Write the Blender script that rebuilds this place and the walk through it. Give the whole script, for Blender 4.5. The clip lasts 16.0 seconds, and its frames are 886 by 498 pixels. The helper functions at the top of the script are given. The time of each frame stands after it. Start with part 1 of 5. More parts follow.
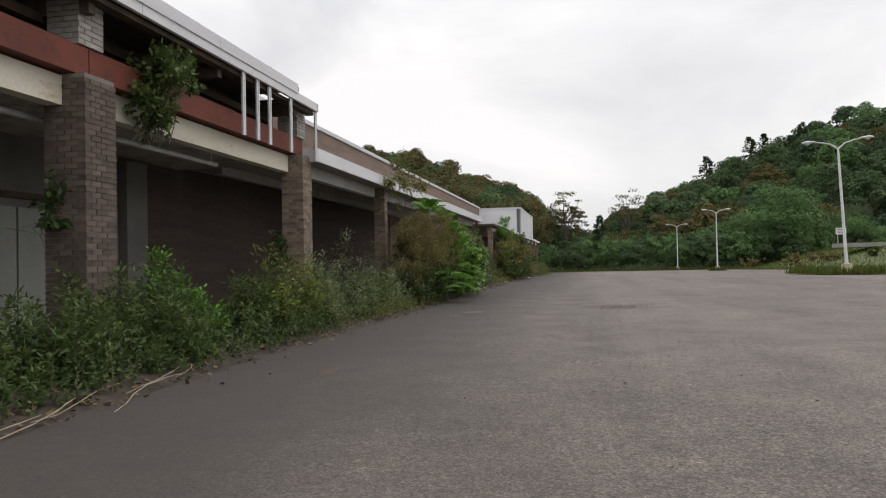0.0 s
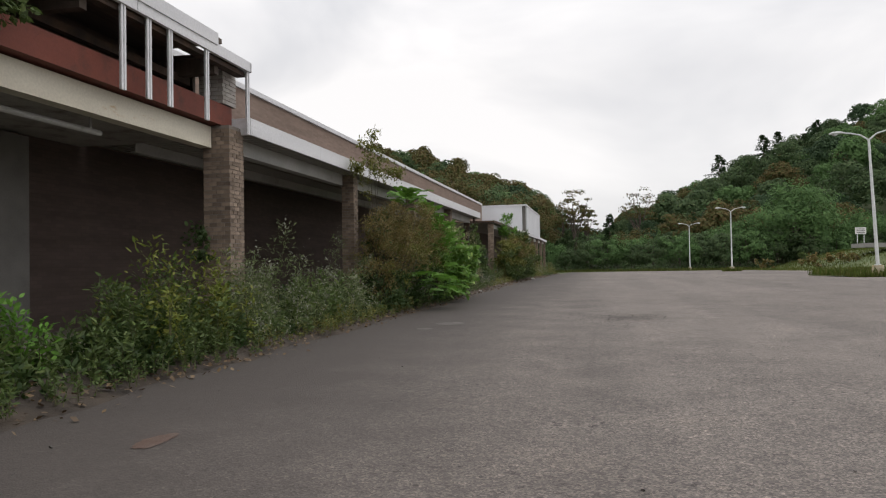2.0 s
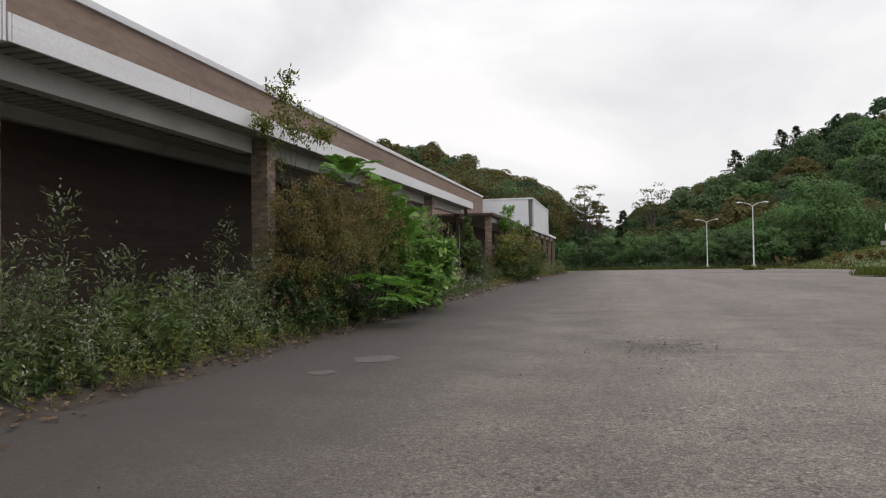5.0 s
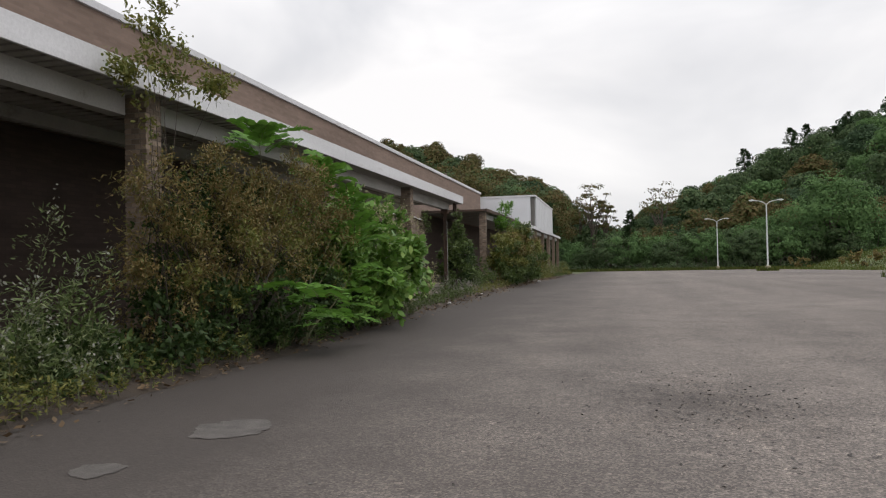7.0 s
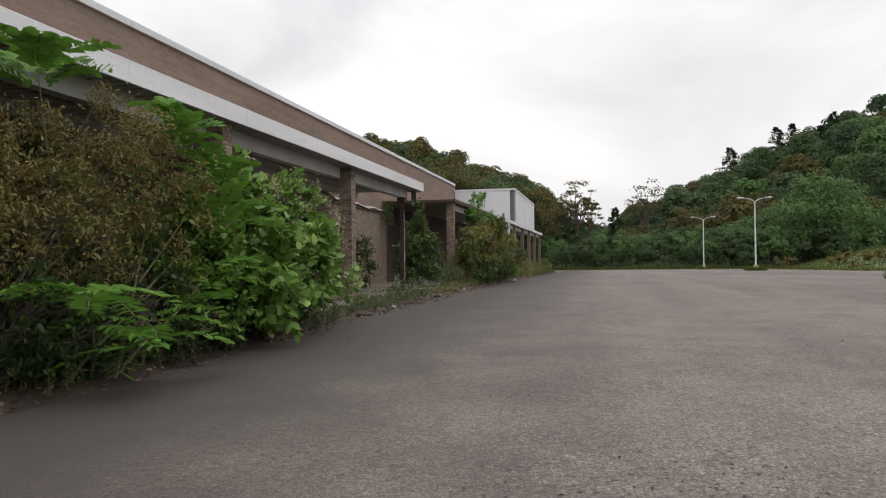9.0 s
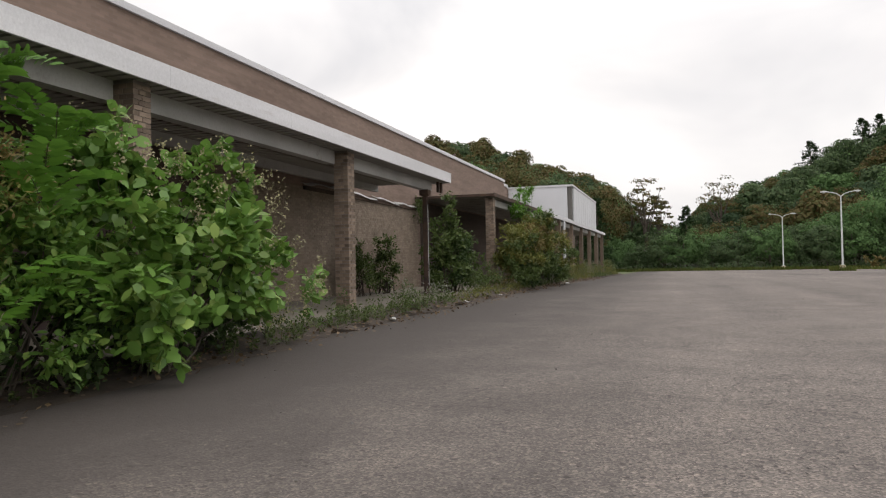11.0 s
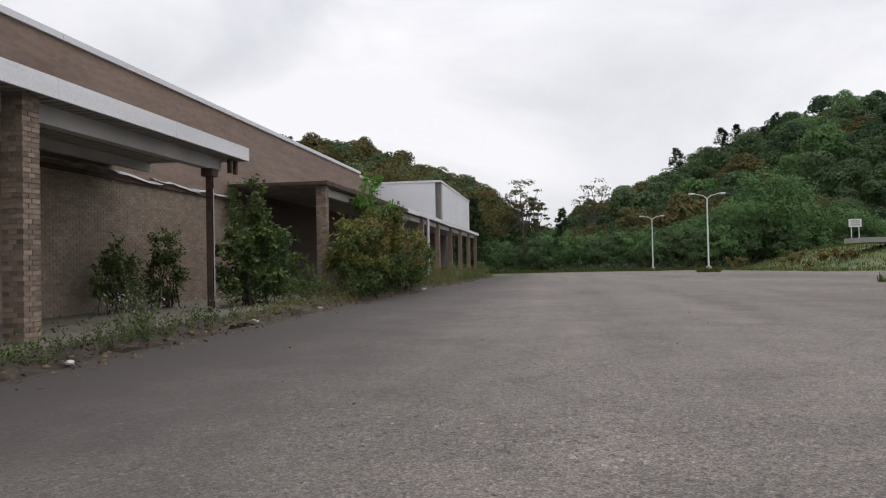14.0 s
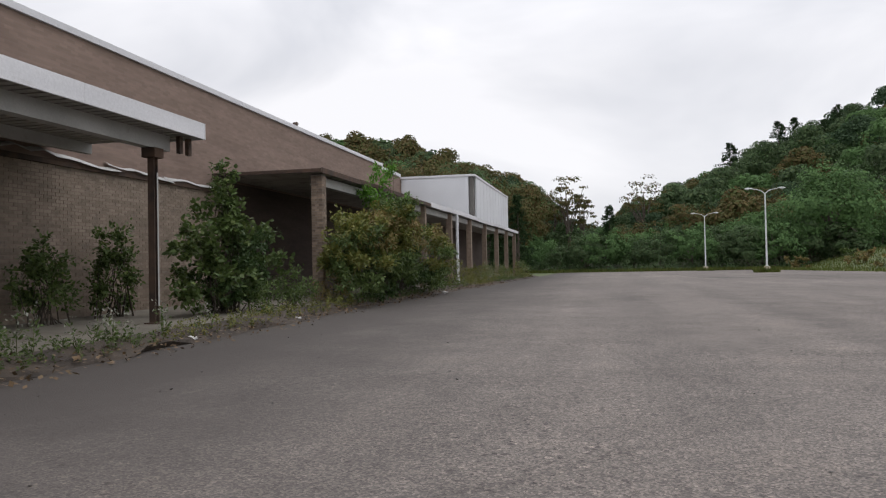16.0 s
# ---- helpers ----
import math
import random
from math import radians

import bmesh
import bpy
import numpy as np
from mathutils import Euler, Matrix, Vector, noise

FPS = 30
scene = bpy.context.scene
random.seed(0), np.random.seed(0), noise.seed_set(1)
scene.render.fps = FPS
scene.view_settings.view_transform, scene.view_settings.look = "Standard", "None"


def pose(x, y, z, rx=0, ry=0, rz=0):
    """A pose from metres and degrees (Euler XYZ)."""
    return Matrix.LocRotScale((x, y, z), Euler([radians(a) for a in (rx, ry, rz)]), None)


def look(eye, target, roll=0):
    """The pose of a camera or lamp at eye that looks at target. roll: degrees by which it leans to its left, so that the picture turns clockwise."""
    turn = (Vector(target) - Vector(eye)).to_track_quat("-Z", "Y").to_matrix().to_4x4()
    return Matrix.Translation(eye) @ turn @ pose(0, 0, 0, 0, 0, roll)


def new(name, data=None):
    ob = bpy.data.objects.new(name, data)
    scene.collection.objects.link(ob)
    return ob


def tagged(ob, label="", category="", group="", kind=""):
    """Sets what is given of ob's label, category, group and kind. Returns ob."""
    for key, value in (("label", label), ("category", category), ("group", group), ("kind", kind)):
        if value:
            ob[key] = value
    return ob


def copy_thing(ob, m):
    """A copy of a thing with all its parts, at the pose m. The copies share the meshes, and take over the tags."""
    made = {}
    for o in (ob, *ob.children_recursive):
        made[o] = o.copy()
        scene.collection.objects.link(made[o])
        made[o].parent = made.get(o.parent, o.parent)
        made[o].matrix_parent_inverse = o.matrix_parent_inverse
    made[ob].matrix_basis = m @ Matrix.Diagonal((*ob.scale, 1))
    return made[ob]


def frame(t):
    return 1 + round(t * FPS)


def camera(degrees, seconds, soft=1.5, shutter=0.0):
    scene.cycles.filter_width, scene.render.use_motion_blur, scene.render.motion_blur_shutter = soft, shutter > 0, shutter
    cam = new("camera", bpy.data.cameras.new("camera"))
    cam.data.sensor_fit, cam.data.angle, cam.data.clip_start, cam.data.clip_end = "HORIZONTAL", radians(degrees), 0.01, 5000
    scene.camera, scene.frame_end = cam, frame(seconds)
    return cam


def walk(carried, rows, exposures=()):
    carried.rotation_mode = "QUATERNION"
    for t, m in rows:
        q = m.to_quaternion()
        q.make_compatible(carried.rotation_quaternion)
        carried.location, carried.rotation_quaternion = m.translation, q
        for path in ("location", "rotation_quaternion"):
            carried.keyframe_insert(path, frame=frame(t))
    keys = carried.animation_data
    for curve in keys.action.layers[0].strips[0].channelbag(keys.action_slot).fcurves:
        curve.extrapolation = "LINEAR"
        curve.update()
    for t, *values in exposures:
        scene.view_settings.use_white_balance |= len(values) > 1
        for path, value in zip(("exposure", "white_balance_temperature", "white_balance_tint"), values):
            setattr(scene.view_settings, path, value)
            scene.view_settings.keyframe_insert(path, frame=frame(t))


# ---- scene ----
# World: y runs along the shop front, x away from it, ground at z = 0.
cam = camera(64.16, 16.0, soft=1.2)
PATH = [
    (0, -0.507, 0.000, 1.183, 11.36, 1.17, 1.19),
    (0.5, -0.464, 0.803, 1.183, 11.52, 1.29, 1.18),
    (1, -0.442, 1.593, 1.183, 11.79, 1.10, 0.95),
    (1.5, -0.404, 2.394, 1.187, 11.87, 1.29, 1.09),
    (2, -0.377, 3.212, 1.186, 12.14, 1.13, 1.00),
    (2.5, -0.350, 4.060, 1.185, 12.19, 1.19, 1.02),
    (3, -0.375, 4.911, 1.186, 12.49, 1.06, 0.89),
    (3.5, -0.360, 5.811, 1.187, 12.63, 1.06, 1.03),
    (4, -0.348, 6.705, 1.188, 12.73, 1.00, 0.93),
    (6.5, -0.418, 11.144, 1.194, 13.62, 1.00, 1.21),
    (7, -0.413, 12.063, 1.188, 13.63, 1.07, 1.12),
    (7.5, -0.402, 12.962, 1.181, 9.52, 0.79, 0.90),
    (8, -0.369, 13.837, 1.172, 9.62, 0.66, 0.80),
    (10.5, -0.021, 18.086, 1.086, 17.75, 1.22, 1.03),
    (11, 0.080, 18.884, 1.082, 17.90, 1.10, 1.08),
    (11.5, 0.196, 19.730, 1.081, 14.18, 1.09, 1.02),
    (12, 0.284, 20.576, 1.082, 14.17, 1.12, 0.98),
    (12.5, 0.373, 21.430, 1.087, 13.57, 1.11, 1.08),
    (13, 0.417, 22.267, 1.092, 12.44, 1.11, 1.03),
    (13.5, 0.465, 23.112, 1.096, 8.35, 1.05, 1.23),
    (14, 0.503, 23.916, 1.100, 8.60, 1.04, 1.18),
    (14.5, 0.596, 24.735, 1.106, 10.27, 1.04, 1.39),
    (15, 0.679, 25.537, 1.110, 11.95, 1.15, 1.28),
    (15.5, 0.773, 26.338, 1.114, 12.19, 1.15, 1.36),
    (16, 0.882, 27.149, 1.114, 12.40, 1.03, 1.14),
]
walk(cam, [(t, pose(x, y, z, 90 + pitch, roll, yaw)) for t, x, y, z, yaw, pitch, roll in PATH],
     [(0, 0.0, 6660, 11), (4, 0.0, 6660, 11), (8, 0.0, 6620, 11), (10.5, 0.12, 6820, 12), (11, 0.12, 6820, 12), (12, 0.03, 6680, 13), (13, -0.07, 6490, 12), (16, -0.03, 6420, 12)])

# ---- light: a bright overcast sky ----
world = bpy.data.worlds.new("overcast_sky")
scene.world = world
world.use_nodes = True
wn, wl = world.node_tree.nodes, world.node_tree.links
wn.clear()
w_out = wn.new("ShaderNodeOutputWorld")
w_bg = wn.new("ShaderNodeBackground")
w_co = wn.new("ShaderNodeTexCoord")
w_map = wn.new("ShaderNodeMapping")
w_map.inputs["Scale"].default_value = (1.0, 1.0, 2.6)
w_noise = wn.new("ShaderNodeTexNoise")
w_noise.inputs["Scale"].default_value = 1.9
w_noise.inputs["Detail"].default_value = 5
w_noise.inputs["Roughness"].default_value = 0.5
w_noise.inputs["Distortion"].default_value = 0.4
w_ramp = wn.new("ShaderNodeValToRGB")
w_ramp.color_ramp.elements[0].position = 0.36
w_ramp.color_ramp.elements[0].color = (0.70, 0.715, 0.75, 1)
w_ramp.color_ramp.elements[1].position = 0.63
w_ramp.color_ramp.elements[1].color = (1.04, 1.035, 1.04, 1)
w_sky = wn.new("ShaderNodeTexSky")
w_sky.sky_type = 'NISHITA'
w_sky.sun_disc = False
w_sky.sun_elevation = radians(55)
w_sky.sun_rotation = radians(70)
w_dim = wn.new("ShaderNodeVectorMath")
w_dim.operation = 'SCALE'
w_dim.inputs["Scale"].default_value = 0.1
w_mix = wn.new("ShaderNodeMixRGB")
w_mix.inputs["Fac"].default_value = 0.92
w_sep = wn.new("ShaderNodeSeparateXYZ")
w_zen = wn.new("ShaderNodeMapRange")
w_zen.inputs["From Min"].default_value = 0.25
w_zen.inputs["From Max"].default_value = 0.95
w_zen.inputs["To Min"].default_value = 1.0
w_zen.inputs["To Max"].default_value = 1.75
wl.new(w_co.outputs["Generated"], w_map.inputs["Vector"])
wl.new(w_map.outputs["Vector"], w_noise.inputs["Vector"])
wl.new(w_noise.outputs["Fac"], w_ramp.inputs["Fac"])
wl.new(w_sky.outputs["Color"], w_dim.inputs[0])
wl.new(w_dim.outputs["Vector"], w_mix.inputs["Color1"])
wl.new(w_ramp.outputs["Color"], w_mix.inputs["Color2"])
wl.new(w_co.outputs["Generated"], w_sep.inputs["Vector"])
wl.new(w_sep.outputs["Z"], w_zen.inputs["Value"])
wl.new(w_mix.outputs["Color"], w_bg.inputs["Color"])
wl.new(w_zen.outputs["Result"], w_bg.inputs["Strength"])
wl.new(w_bg.outputs["Background"], w_out.inputs["Surface"])

sun_data = bpy.data.lights.new("sun", 'SUN')
sun_data.energy = 0.55
sun_data.angle = radians(25)
sun_data.color = (1.0, 0.97, 0.93)
sun = new("sun", sun_data)
sun.matrix_world = look((30, 15, 55), (0, 25, 0))


# ---- materials ----
def noise_node(nt, vec, scale, detail=4, rough=0.55):
    n = nt.nodes.new("ShaderNodeTexNoise")
    n.inputs["Scale"].default_value = scale
    n.inputs["Detail"].default_value = detail
    n.inputs["Roughness"].default_value = rough
    nt.links.new(vec, n.inputs["Vector"])
    return n.outputs["Fac"]


def ramp_node(nt, fac, stops):
    r = nt.nodes.new("ShaderNodeValToRGB")
    e = r.color_ramp.elements
    while len(e) < len(stops):
        e.new(0.5)
    for k, (p, c) in enumerate(stops):
        e[k].position = p
        e[k].color = (*c, 1) if len(c) == 3 else c
    nt.links.new(fac, r.inputs["Fac"])
    return r.outputs["Color"]


def mix_node(nt, fac, a, b, blend='MIX'):
    m = nt.nodes.new("ShaderNodeMixRGB")
    m.blend_type = blend
    for key, v in (("Fac", fac), ("Color1", a), ("Color2", b)):
        if isinstance(v, (int, float)):
            m.inputs[key].default_value = v
        elif isinstance(v, tuple):
            m.inputs[key].default_value = (*v, 1)
        else:
            nt.links.new(v, m.inputs[key])
    return m.outputs["Color"]


def mat_base(name):
    m = bpy.data.materials.new(name)
    m.use_nodes = True
    nt = m.node_tree
    b = nt.nodes["Principled BSDF"]
    co = nt.nodes.new("ShaderNodeTexCoord")
    return m, nt, b, co.outputs["Object"]


def bump_to(nt, b, height, strength, dist=0.01):
    bp = nt.nodes.new("ShaderNodeBump")
    bp.inputs["Strength"].default_value = strength
    bp.inputs["Distance"].default_value = dist
    nt.links.new(height, bp.inputs["Height"])
    nt.links.new(bp.outputs["Normal"], b.inputs["Normal"])


def surface(name, c1, c2, big=0.8, fine=40, rough=0.85, metal=0.0, bump=0.3, stain=None, stain_at=(0.55, 0.7), vary='', amount=0.25, stretch=None):
    """A worn surface: two colours blended at a large scale, grain, stains, relief."""
    m, nt, b, co = mat_base(name)
    if stretch:
        mp = nt.nodes.new("ShaderNodeMapping")
        mp.inputs["Scale"].default_value = stretch
        nt.links.new(co, mp.inputs["Vector"])
        cs = mp.outputs["Vector"]
    else:
        cs = co
    base = ramp_node(nt, noise_node(nt, cs, big, 5), [(0.35, c1), (0.65, c2)])
    grain = noise_node(nt, co, fine, 3, 0.7)
    base = mix_node(nt, 0.35, base, ramp_node(nt, grain, [(0.25, (0.45, 0.45, 0.45)), (0.75, (1.0, 1.0, 1.0))]), 'MULTIPLY')
    if stain:
        fac = ramp_node(nt, noise_node(nt, cs, big * 2.7, 6, 0.65), [(stain_at[0], (0, 0, 0)), (stain_at[1], (1, 1, 1))])
        base = mix_node(nt, fac, base, stain)
    if vary:
        src = nt.nodes.new("ShaderNodeObjectInfo" if vary == 'object' else "ShaderNodeNewGeometry")
        rnd = src.outputs["Random" if vary == 'object' else "Random Per Island"]
        lo, hi = 1 - amount, 1.0
        base = mix_node(nt, 1.0, base, ramp_node(nt, rnd, [(0.0, (lo, lo * 0.97, lo * 0.95)), (1.0, (hi, hi, hi))]), 'MULTIPLY')
    nt.links.new(base, b.inputs["Base Color"])
    b.inputs["Roughness"].default_value = rough
    b.inputs["Metallic"].default_value = metal
    if bump:
        bump_to(nt, b, grain, bump)
    return m


def leaf_mat(name, colours, rough=0.55, through_light=0.3, patch_size=1.3, depth=0.62, gloss=0.3):
    m, nt, b, co = mat_base(name)
    geo = nt.nodes.new("ShaderNodeNewGeometry")
    n = len(colours)
    base = ramp_node(nt, geo.outputs["Random Per Island"], [(k / max(1, n - 1), c) for k, c in enumerate(colours)])
    patch = ramp_node(nt, noise_node(nt, co, patch_size, 3), [(0.32, (depth, depth + 0.03, depth - 0.02)), (0.68, (1.0, 1.0, 1.0))])
    base = mix_node(nt, 0.8, base, patch, 'MULTIPLY')
    nt.links.new(base, b.inputs["Base Color"])
    b.inputs["Roughness"].default_value = rough
    b.inputs["Specular IOR Level"].default_value = gloss
    tr = nt.nodes.new("ShaderNodeBsdfTranslucent")
    nt.links.new(base, tr.inputs["Color"])
    mx = nt.nodes.new("ShaderNodeMixShader")
    mx.inputs["Fac"].default_value = through_light
    nt.links.new(b.outputs["BSDF"], mx.inputs[1])
    nt.links.new(tr.outputs["BSDF"], mx.inputs[2])
    nt.links.new(mx.outputs["Shader"], nt.nodes["Material Output"].inputs["Surface"])
    return m


def brick_wall_mat(name, c1, c2, mortar, across=(1, 2)):
    """Brickwork too far off for single bricks; across: the object axes that run along and up the wall."""
    m, nt, b, co = mat_base(name)
    sep = nt.nodes.new("ShaderNodeSeparateXYZ")
    com = nt.nodes.new("ShaderNodeCombineXYZ")
    nt.links.new(co, sep.inputs["Vector"])
    nt.links.new(sep.outputs[across[0]], com.inputs[0])
    nt.links.new(sep.outputs[across[1]], com.inputs[1])
    br = nt.nodes.new("ShaderNodeTexBrick")
    nt.links.new(com.outputs["Vector"], br.inputs["Vector"])
    br.inputs["Scale"].default_value = 1.0
    br.inputs["Brick Width"].default_value = 0.203
    br.inputs["Row Height"].default_value = 0.0677
    br.inputs["Mortar Size"].default_value = 0.005
    br.inputs["Color1"].default_value = (*c1, 1)
    br.inputs["Color2"].default_value = (*c2, 1)
    br.inputs["Mortar"].default_value = (*mortar, 1)
    mp = nt.nodes.new("ShaderNodeMapping")
    mp.inputs["Scale"].default_value = (0.3, 0.3, 3.0)
    nt.links.new(co, mp.inputs["Vector"])
    streak = ramp_node(nt, noise_node(nt, mp.outputs["Vector"], 1.5, 6, 0.65), [(0.3, (0.72, 0.70, 0.68)), (0.62, (1.0, 1.0, 1.0))])
    base = mix_node(nt, 0.9, br.outputs["Color"], streak, 'MULTIPLY')
    base = mix_node(nt, 0.5, base, ramp_node(nt, noise_node(nt, co, 0.35, 4), [(0.35, (0.7, 0.68, 0.68)), (0.65, (1, 1, 1))]), 'MULTIPLY')
    nt.links.new(base, b.inputs["Base Color"])
    b.inputs["Roughness"].default_value = 0.9
    bump_to(nt, b, br.outputs["Fac"], -0.3)
    return m


def asphalt_mat():
    m, nt, b, co = mat_base("old_asphalt")
    base = ramp_node(nt, noise_node(nt, co, 0.09, 6, 0.6), [(0.35, (0.136, 0.119, 0.109)), (0.65, (0.192, 0.171, 0.157))])
    # lengthwise wear of the wheel tracks
    mp = nt.nodes.new("ShaderNodeMapping")
    mp.inputs["Scale"].default_value = (0.9, 0.05, 1)
    nt.links.new(co, mp.inputs["Vector"])
    base = mix_node(nt, 0.6, base, ramp_node(nt, noise_node(nt, mp.outputs["Vector"], 0.7, 4), [(0.3, (0.6, 0.585, 0.575)), (0.7, (1.18, 1.16, 1.13))]), 'MULTIPLY')
    # blotches of about a metre
    base = mix_node(nt, 0.6, base, ramp_node(nt, noise_node(nt, co, 0.9, 6, 0.7), [(0.32, (0.55, 0.54, 0.54)), (0.55, (1.0, 1.0, 1.0)), (0.75, (1.3, 1.26, 1.2))]), 'MULTIPLY')
    # aggregate
    vo = nt.nodes.new("ShaderNodeTexVoronoi")
    vo.inputs["Scale"].default_value = 80
    nt.links.new(co, vo.inputs["Vector"])
    base = mix_node(nt, 0.75, base, ramp_node(nt, vo.outputs["Color"], [(0.05, (0.34, 0.33, 0.33)), (0.5, (0.92, 0.92, 0.92)), (0.95, (2.1, 2.05, 1.95))]), 'MULTIPLY')
    # larger stones, pale and dark, standing out of the worn binder
    st = nt.nodes.new("ShaderNodeTexVoronoi")
    st.inputs["Scale"].default_value = 34
    nt.links.new(co, st.inputs["Vector"])
    pick = ramp_node(nt, st.outputs["Color"], [(0.10, (0.30, 0.29, 0.29)), (0.22, (1.0, 1.0, 1.0)), (0.80, (1.0, 1.0, 1.0)), (0.92, (1.75, 1.72, 1.66))])
    worn = ramp_node(nt, noise_node(nt, co, 0.55, 4, 0.6), [(0.38, (0.15, 0.15, 0.15)), (0.6, (0.9, 0.9, 0.9))])
    base = mix_node(nt, worn, base, mix_node(nt, 1.0, base, pick, 'MULTIPLY'))
    # the broken-up spot where the surface has crumbled
    spot = nt.nodes.new("ShaderNodeMapping")
    spot.inputs["Location"].default_value = (-0.30, -12.0, 0)
    spot.inputs["Scale"].default_value = (1.0, 0.66, 1.0)
    nt.links.new(co, spot.inputs["Vector"])
    away = nt.nodes.new("ShaderNodeVectorMath")
    away.operation = 'LENGTH'
    nt.links.new(spot.outputs["Vector"], away.inputs[0])
    rim = nt.nodes.new("ShaderNodeMath")
    rim.operation = 'MULTIPLY_ADD'
    nt.links.new(noise_node(nt, co, 2.6, 6, 0.7), rim.inputs[0])
    rim.inputs[1].default_value = 2.2
    nt.links.new(away.outputs["Value"], rim.inputs[2])
    reach = nt.nodes.new("ShaderNodeMapRange")
    reach.inputs["From Min"].default_value = 1.15
    reach.inputs["From Max"].default_value = 2.1
    reach.inputs["To Min"].default_value = 0.75
    reach.inputs["To Max"].default_value = 0.0
    nt.links.new(rim.outputs[0], reach.inputs["Value"])
    base = mix_node(nt, reach.outputs["Result"], base, mix_node(nt, 1.0, base, (0.42, 0.40, 0.39), 'MULTIPLY'))
    coarse = noise_node(nt, co, 14, 4, 0.75)
    base = mix_node(nt, 0.55, base, ramp_node(nt, coarse, [(0.3, (0.5, 0.5, 0.5)), (0.7, (1.35, 1.33, 1.3))]), 'MULTIPLY')
    # long thin cracks
    cr = nt.nodes.new("ShaderNodeTexVoronoi")
    cr.feature = 'DISTANCE_TO_EDGE'
    cr.inputs["Scale"].default_value = 0.16
    wob = nt.nodes.new("ShaderNodeTexNoise")
    wob.inputs["Scale"].default_value = 1.2
    wob.inputs["Detail"].default_value = 5
    nt.links.new(co, wob.inputs["Vector"])
    nt.links.new(mix_node(nt, 0.35, co, wob.outputs["Color"], 'ADD'), cr.inputs["Vector"])
    line = ramp_node(nt, cr.outputs["Distance"], [(0.0, (0.55, 0.54, 0.53)), (0.006, (1, 1, 1))])
    base = mix_node(nt, 0.32, base, line, 'MULTIPLY')
    # dirt washed against the kerb, with a ragged edge
    sep = nt.nodes.new("ShaderNodeSeparateXYZ")
    nt.links.new(co, sep.inputs["Vector"])
    edge = nt.nodes.new("ShaderNodeMath")
    edge.operation = 'MULTIPLY_ADD'
    nt.links.new(noise_node(nt, co, 0.8, 5, 0.65), edge.inputs[0])
    edge.inputs[1].default_value = 3.4
    nt.links.new(sep.outputs["X"], edge.inputs[2])
    rag = nt.nodes.new("ShaderNodeMapRange")
    rag.inputs["From Min"].default_value = -1.6
    rag.inputs["From Max"].default_value = 1.9
    nt.links.new(edge.outputs[0], rag.inputs["Value"])
    base = mix_node(nt, rag.outputs["Result"], mix_node(nt, 0.88, base, (0.050, 0.041, 0.036)), base)
    nt.links.new(base, b.inputs["Base Color"])
    b.inputs["Roughness"].default_value = 0.88
    bump_to(nt, b, vo.outputs["Distance"], 0.5, 0.006)
    return m


ASPHALT = asphalt_mat()
MORTAR = surface("mortar", (0.20, 0.175, 0.155), (0.27, 0.235, 0.21), 2, 60)
BRICK = surface("buff_brown_brick", (0.265, 0.198, 0.148), (0.365, 0.280, 0.214), 6, 90, vary='object', amount=0.55, bump=0.5)
BRICK_DARK = surface("weathered_brown_brick", (0.125, 0.093, 0.077), (0.190, 0.146, 0.120), 6, 90, vary='object', amount=0.5, bump=0.5)
BRICK_GREY = surface("limewashed_brick", (0.42, 0.39, 0.36), (0.58, 0.55, 0.51), 5, 90, vary='object', amount=0.25, bump=0.5)
BRICK_ISLE = surface("buff_wall_brick", (0.255, 0.205, 0.155), (0.335, 0.270, 0.208), 2, 90, vary='island', amount=0.28, bump=0.5, stain=(0.200, 0.160, 0.132))
WALL_BRICK = brick_wall_mat("brown_brickwork", (0.285, 0.205, 0.165), (0.235, 0.168, 0.135), (0.25, 0.19, 0.16))
WALL_BRICK_END = brick_wall_mat("brown_brickwork_end", (0.285, 0.205, 0.165), (0.235, 0.168, 0.135), (0.25, 0.19, 0.16), (0, 2))
# darker copy of the brown brickwork, with canopy shade put into the colour
SHADED_BRICK = brick_wall_mat("shaded_brickwork", (0.098, 0.069, 0.058), (0.080, 0.056, 0.048), (0.076, 0.055, 0.047))
WHITE_METAL = surface("chalky_white_metal", (0.66, 0.66, 0.68), (0.78, 0.78, 0.80), 0.7, 30, rough=0.5, bump=0.05, stain=(0.45, 0.42, 0.40), stain_at=(0.62, 0.85), stretch=(1, 0.3, 3))
WHITE_PANEL = surface("white_sign_panel", (0.72, 0.73, 0.76), (0.80, 0.81, 0.84), 0.4, 20, rough=0.45, bump=0.03)
BEAM_PAINT = surface("stained_cream_beam_paint", (0.587, 0.540, 0.440), (0.750, 0.702, 0.583), 0.9, 30, rough=0.7, bump=0.1, stain=(0.450, 0.288, 0.121), stain_at=(0.64, 0.74), stretch=(1, 0.5, 2))
BEAM_GREY = surface("grey_beam_paint", (0.40, 0.395, 0.38), (0.52, 0.515, 0.50), 0.9, 30, rough=0.7, bump=0.1, stain=(0.25, 0.22, 0.19), stain_at=(0.62, 0.75))
RED_STEEL = surface("red_oxide_steel", (0.150, 0.036, 0.022), (0.203, 0.053, 0.032), 1.0, 30, rough=0.75, bump=0.25, stain=(0.083, 0.028, 0.019), stain_at=(0.5, 0.72))
RUST = surface("dark_rust", (0.045, 0.032, 0.026), (0.10, 0.060, 0.040), 3, 50, rough=0.9, bump=0.4)
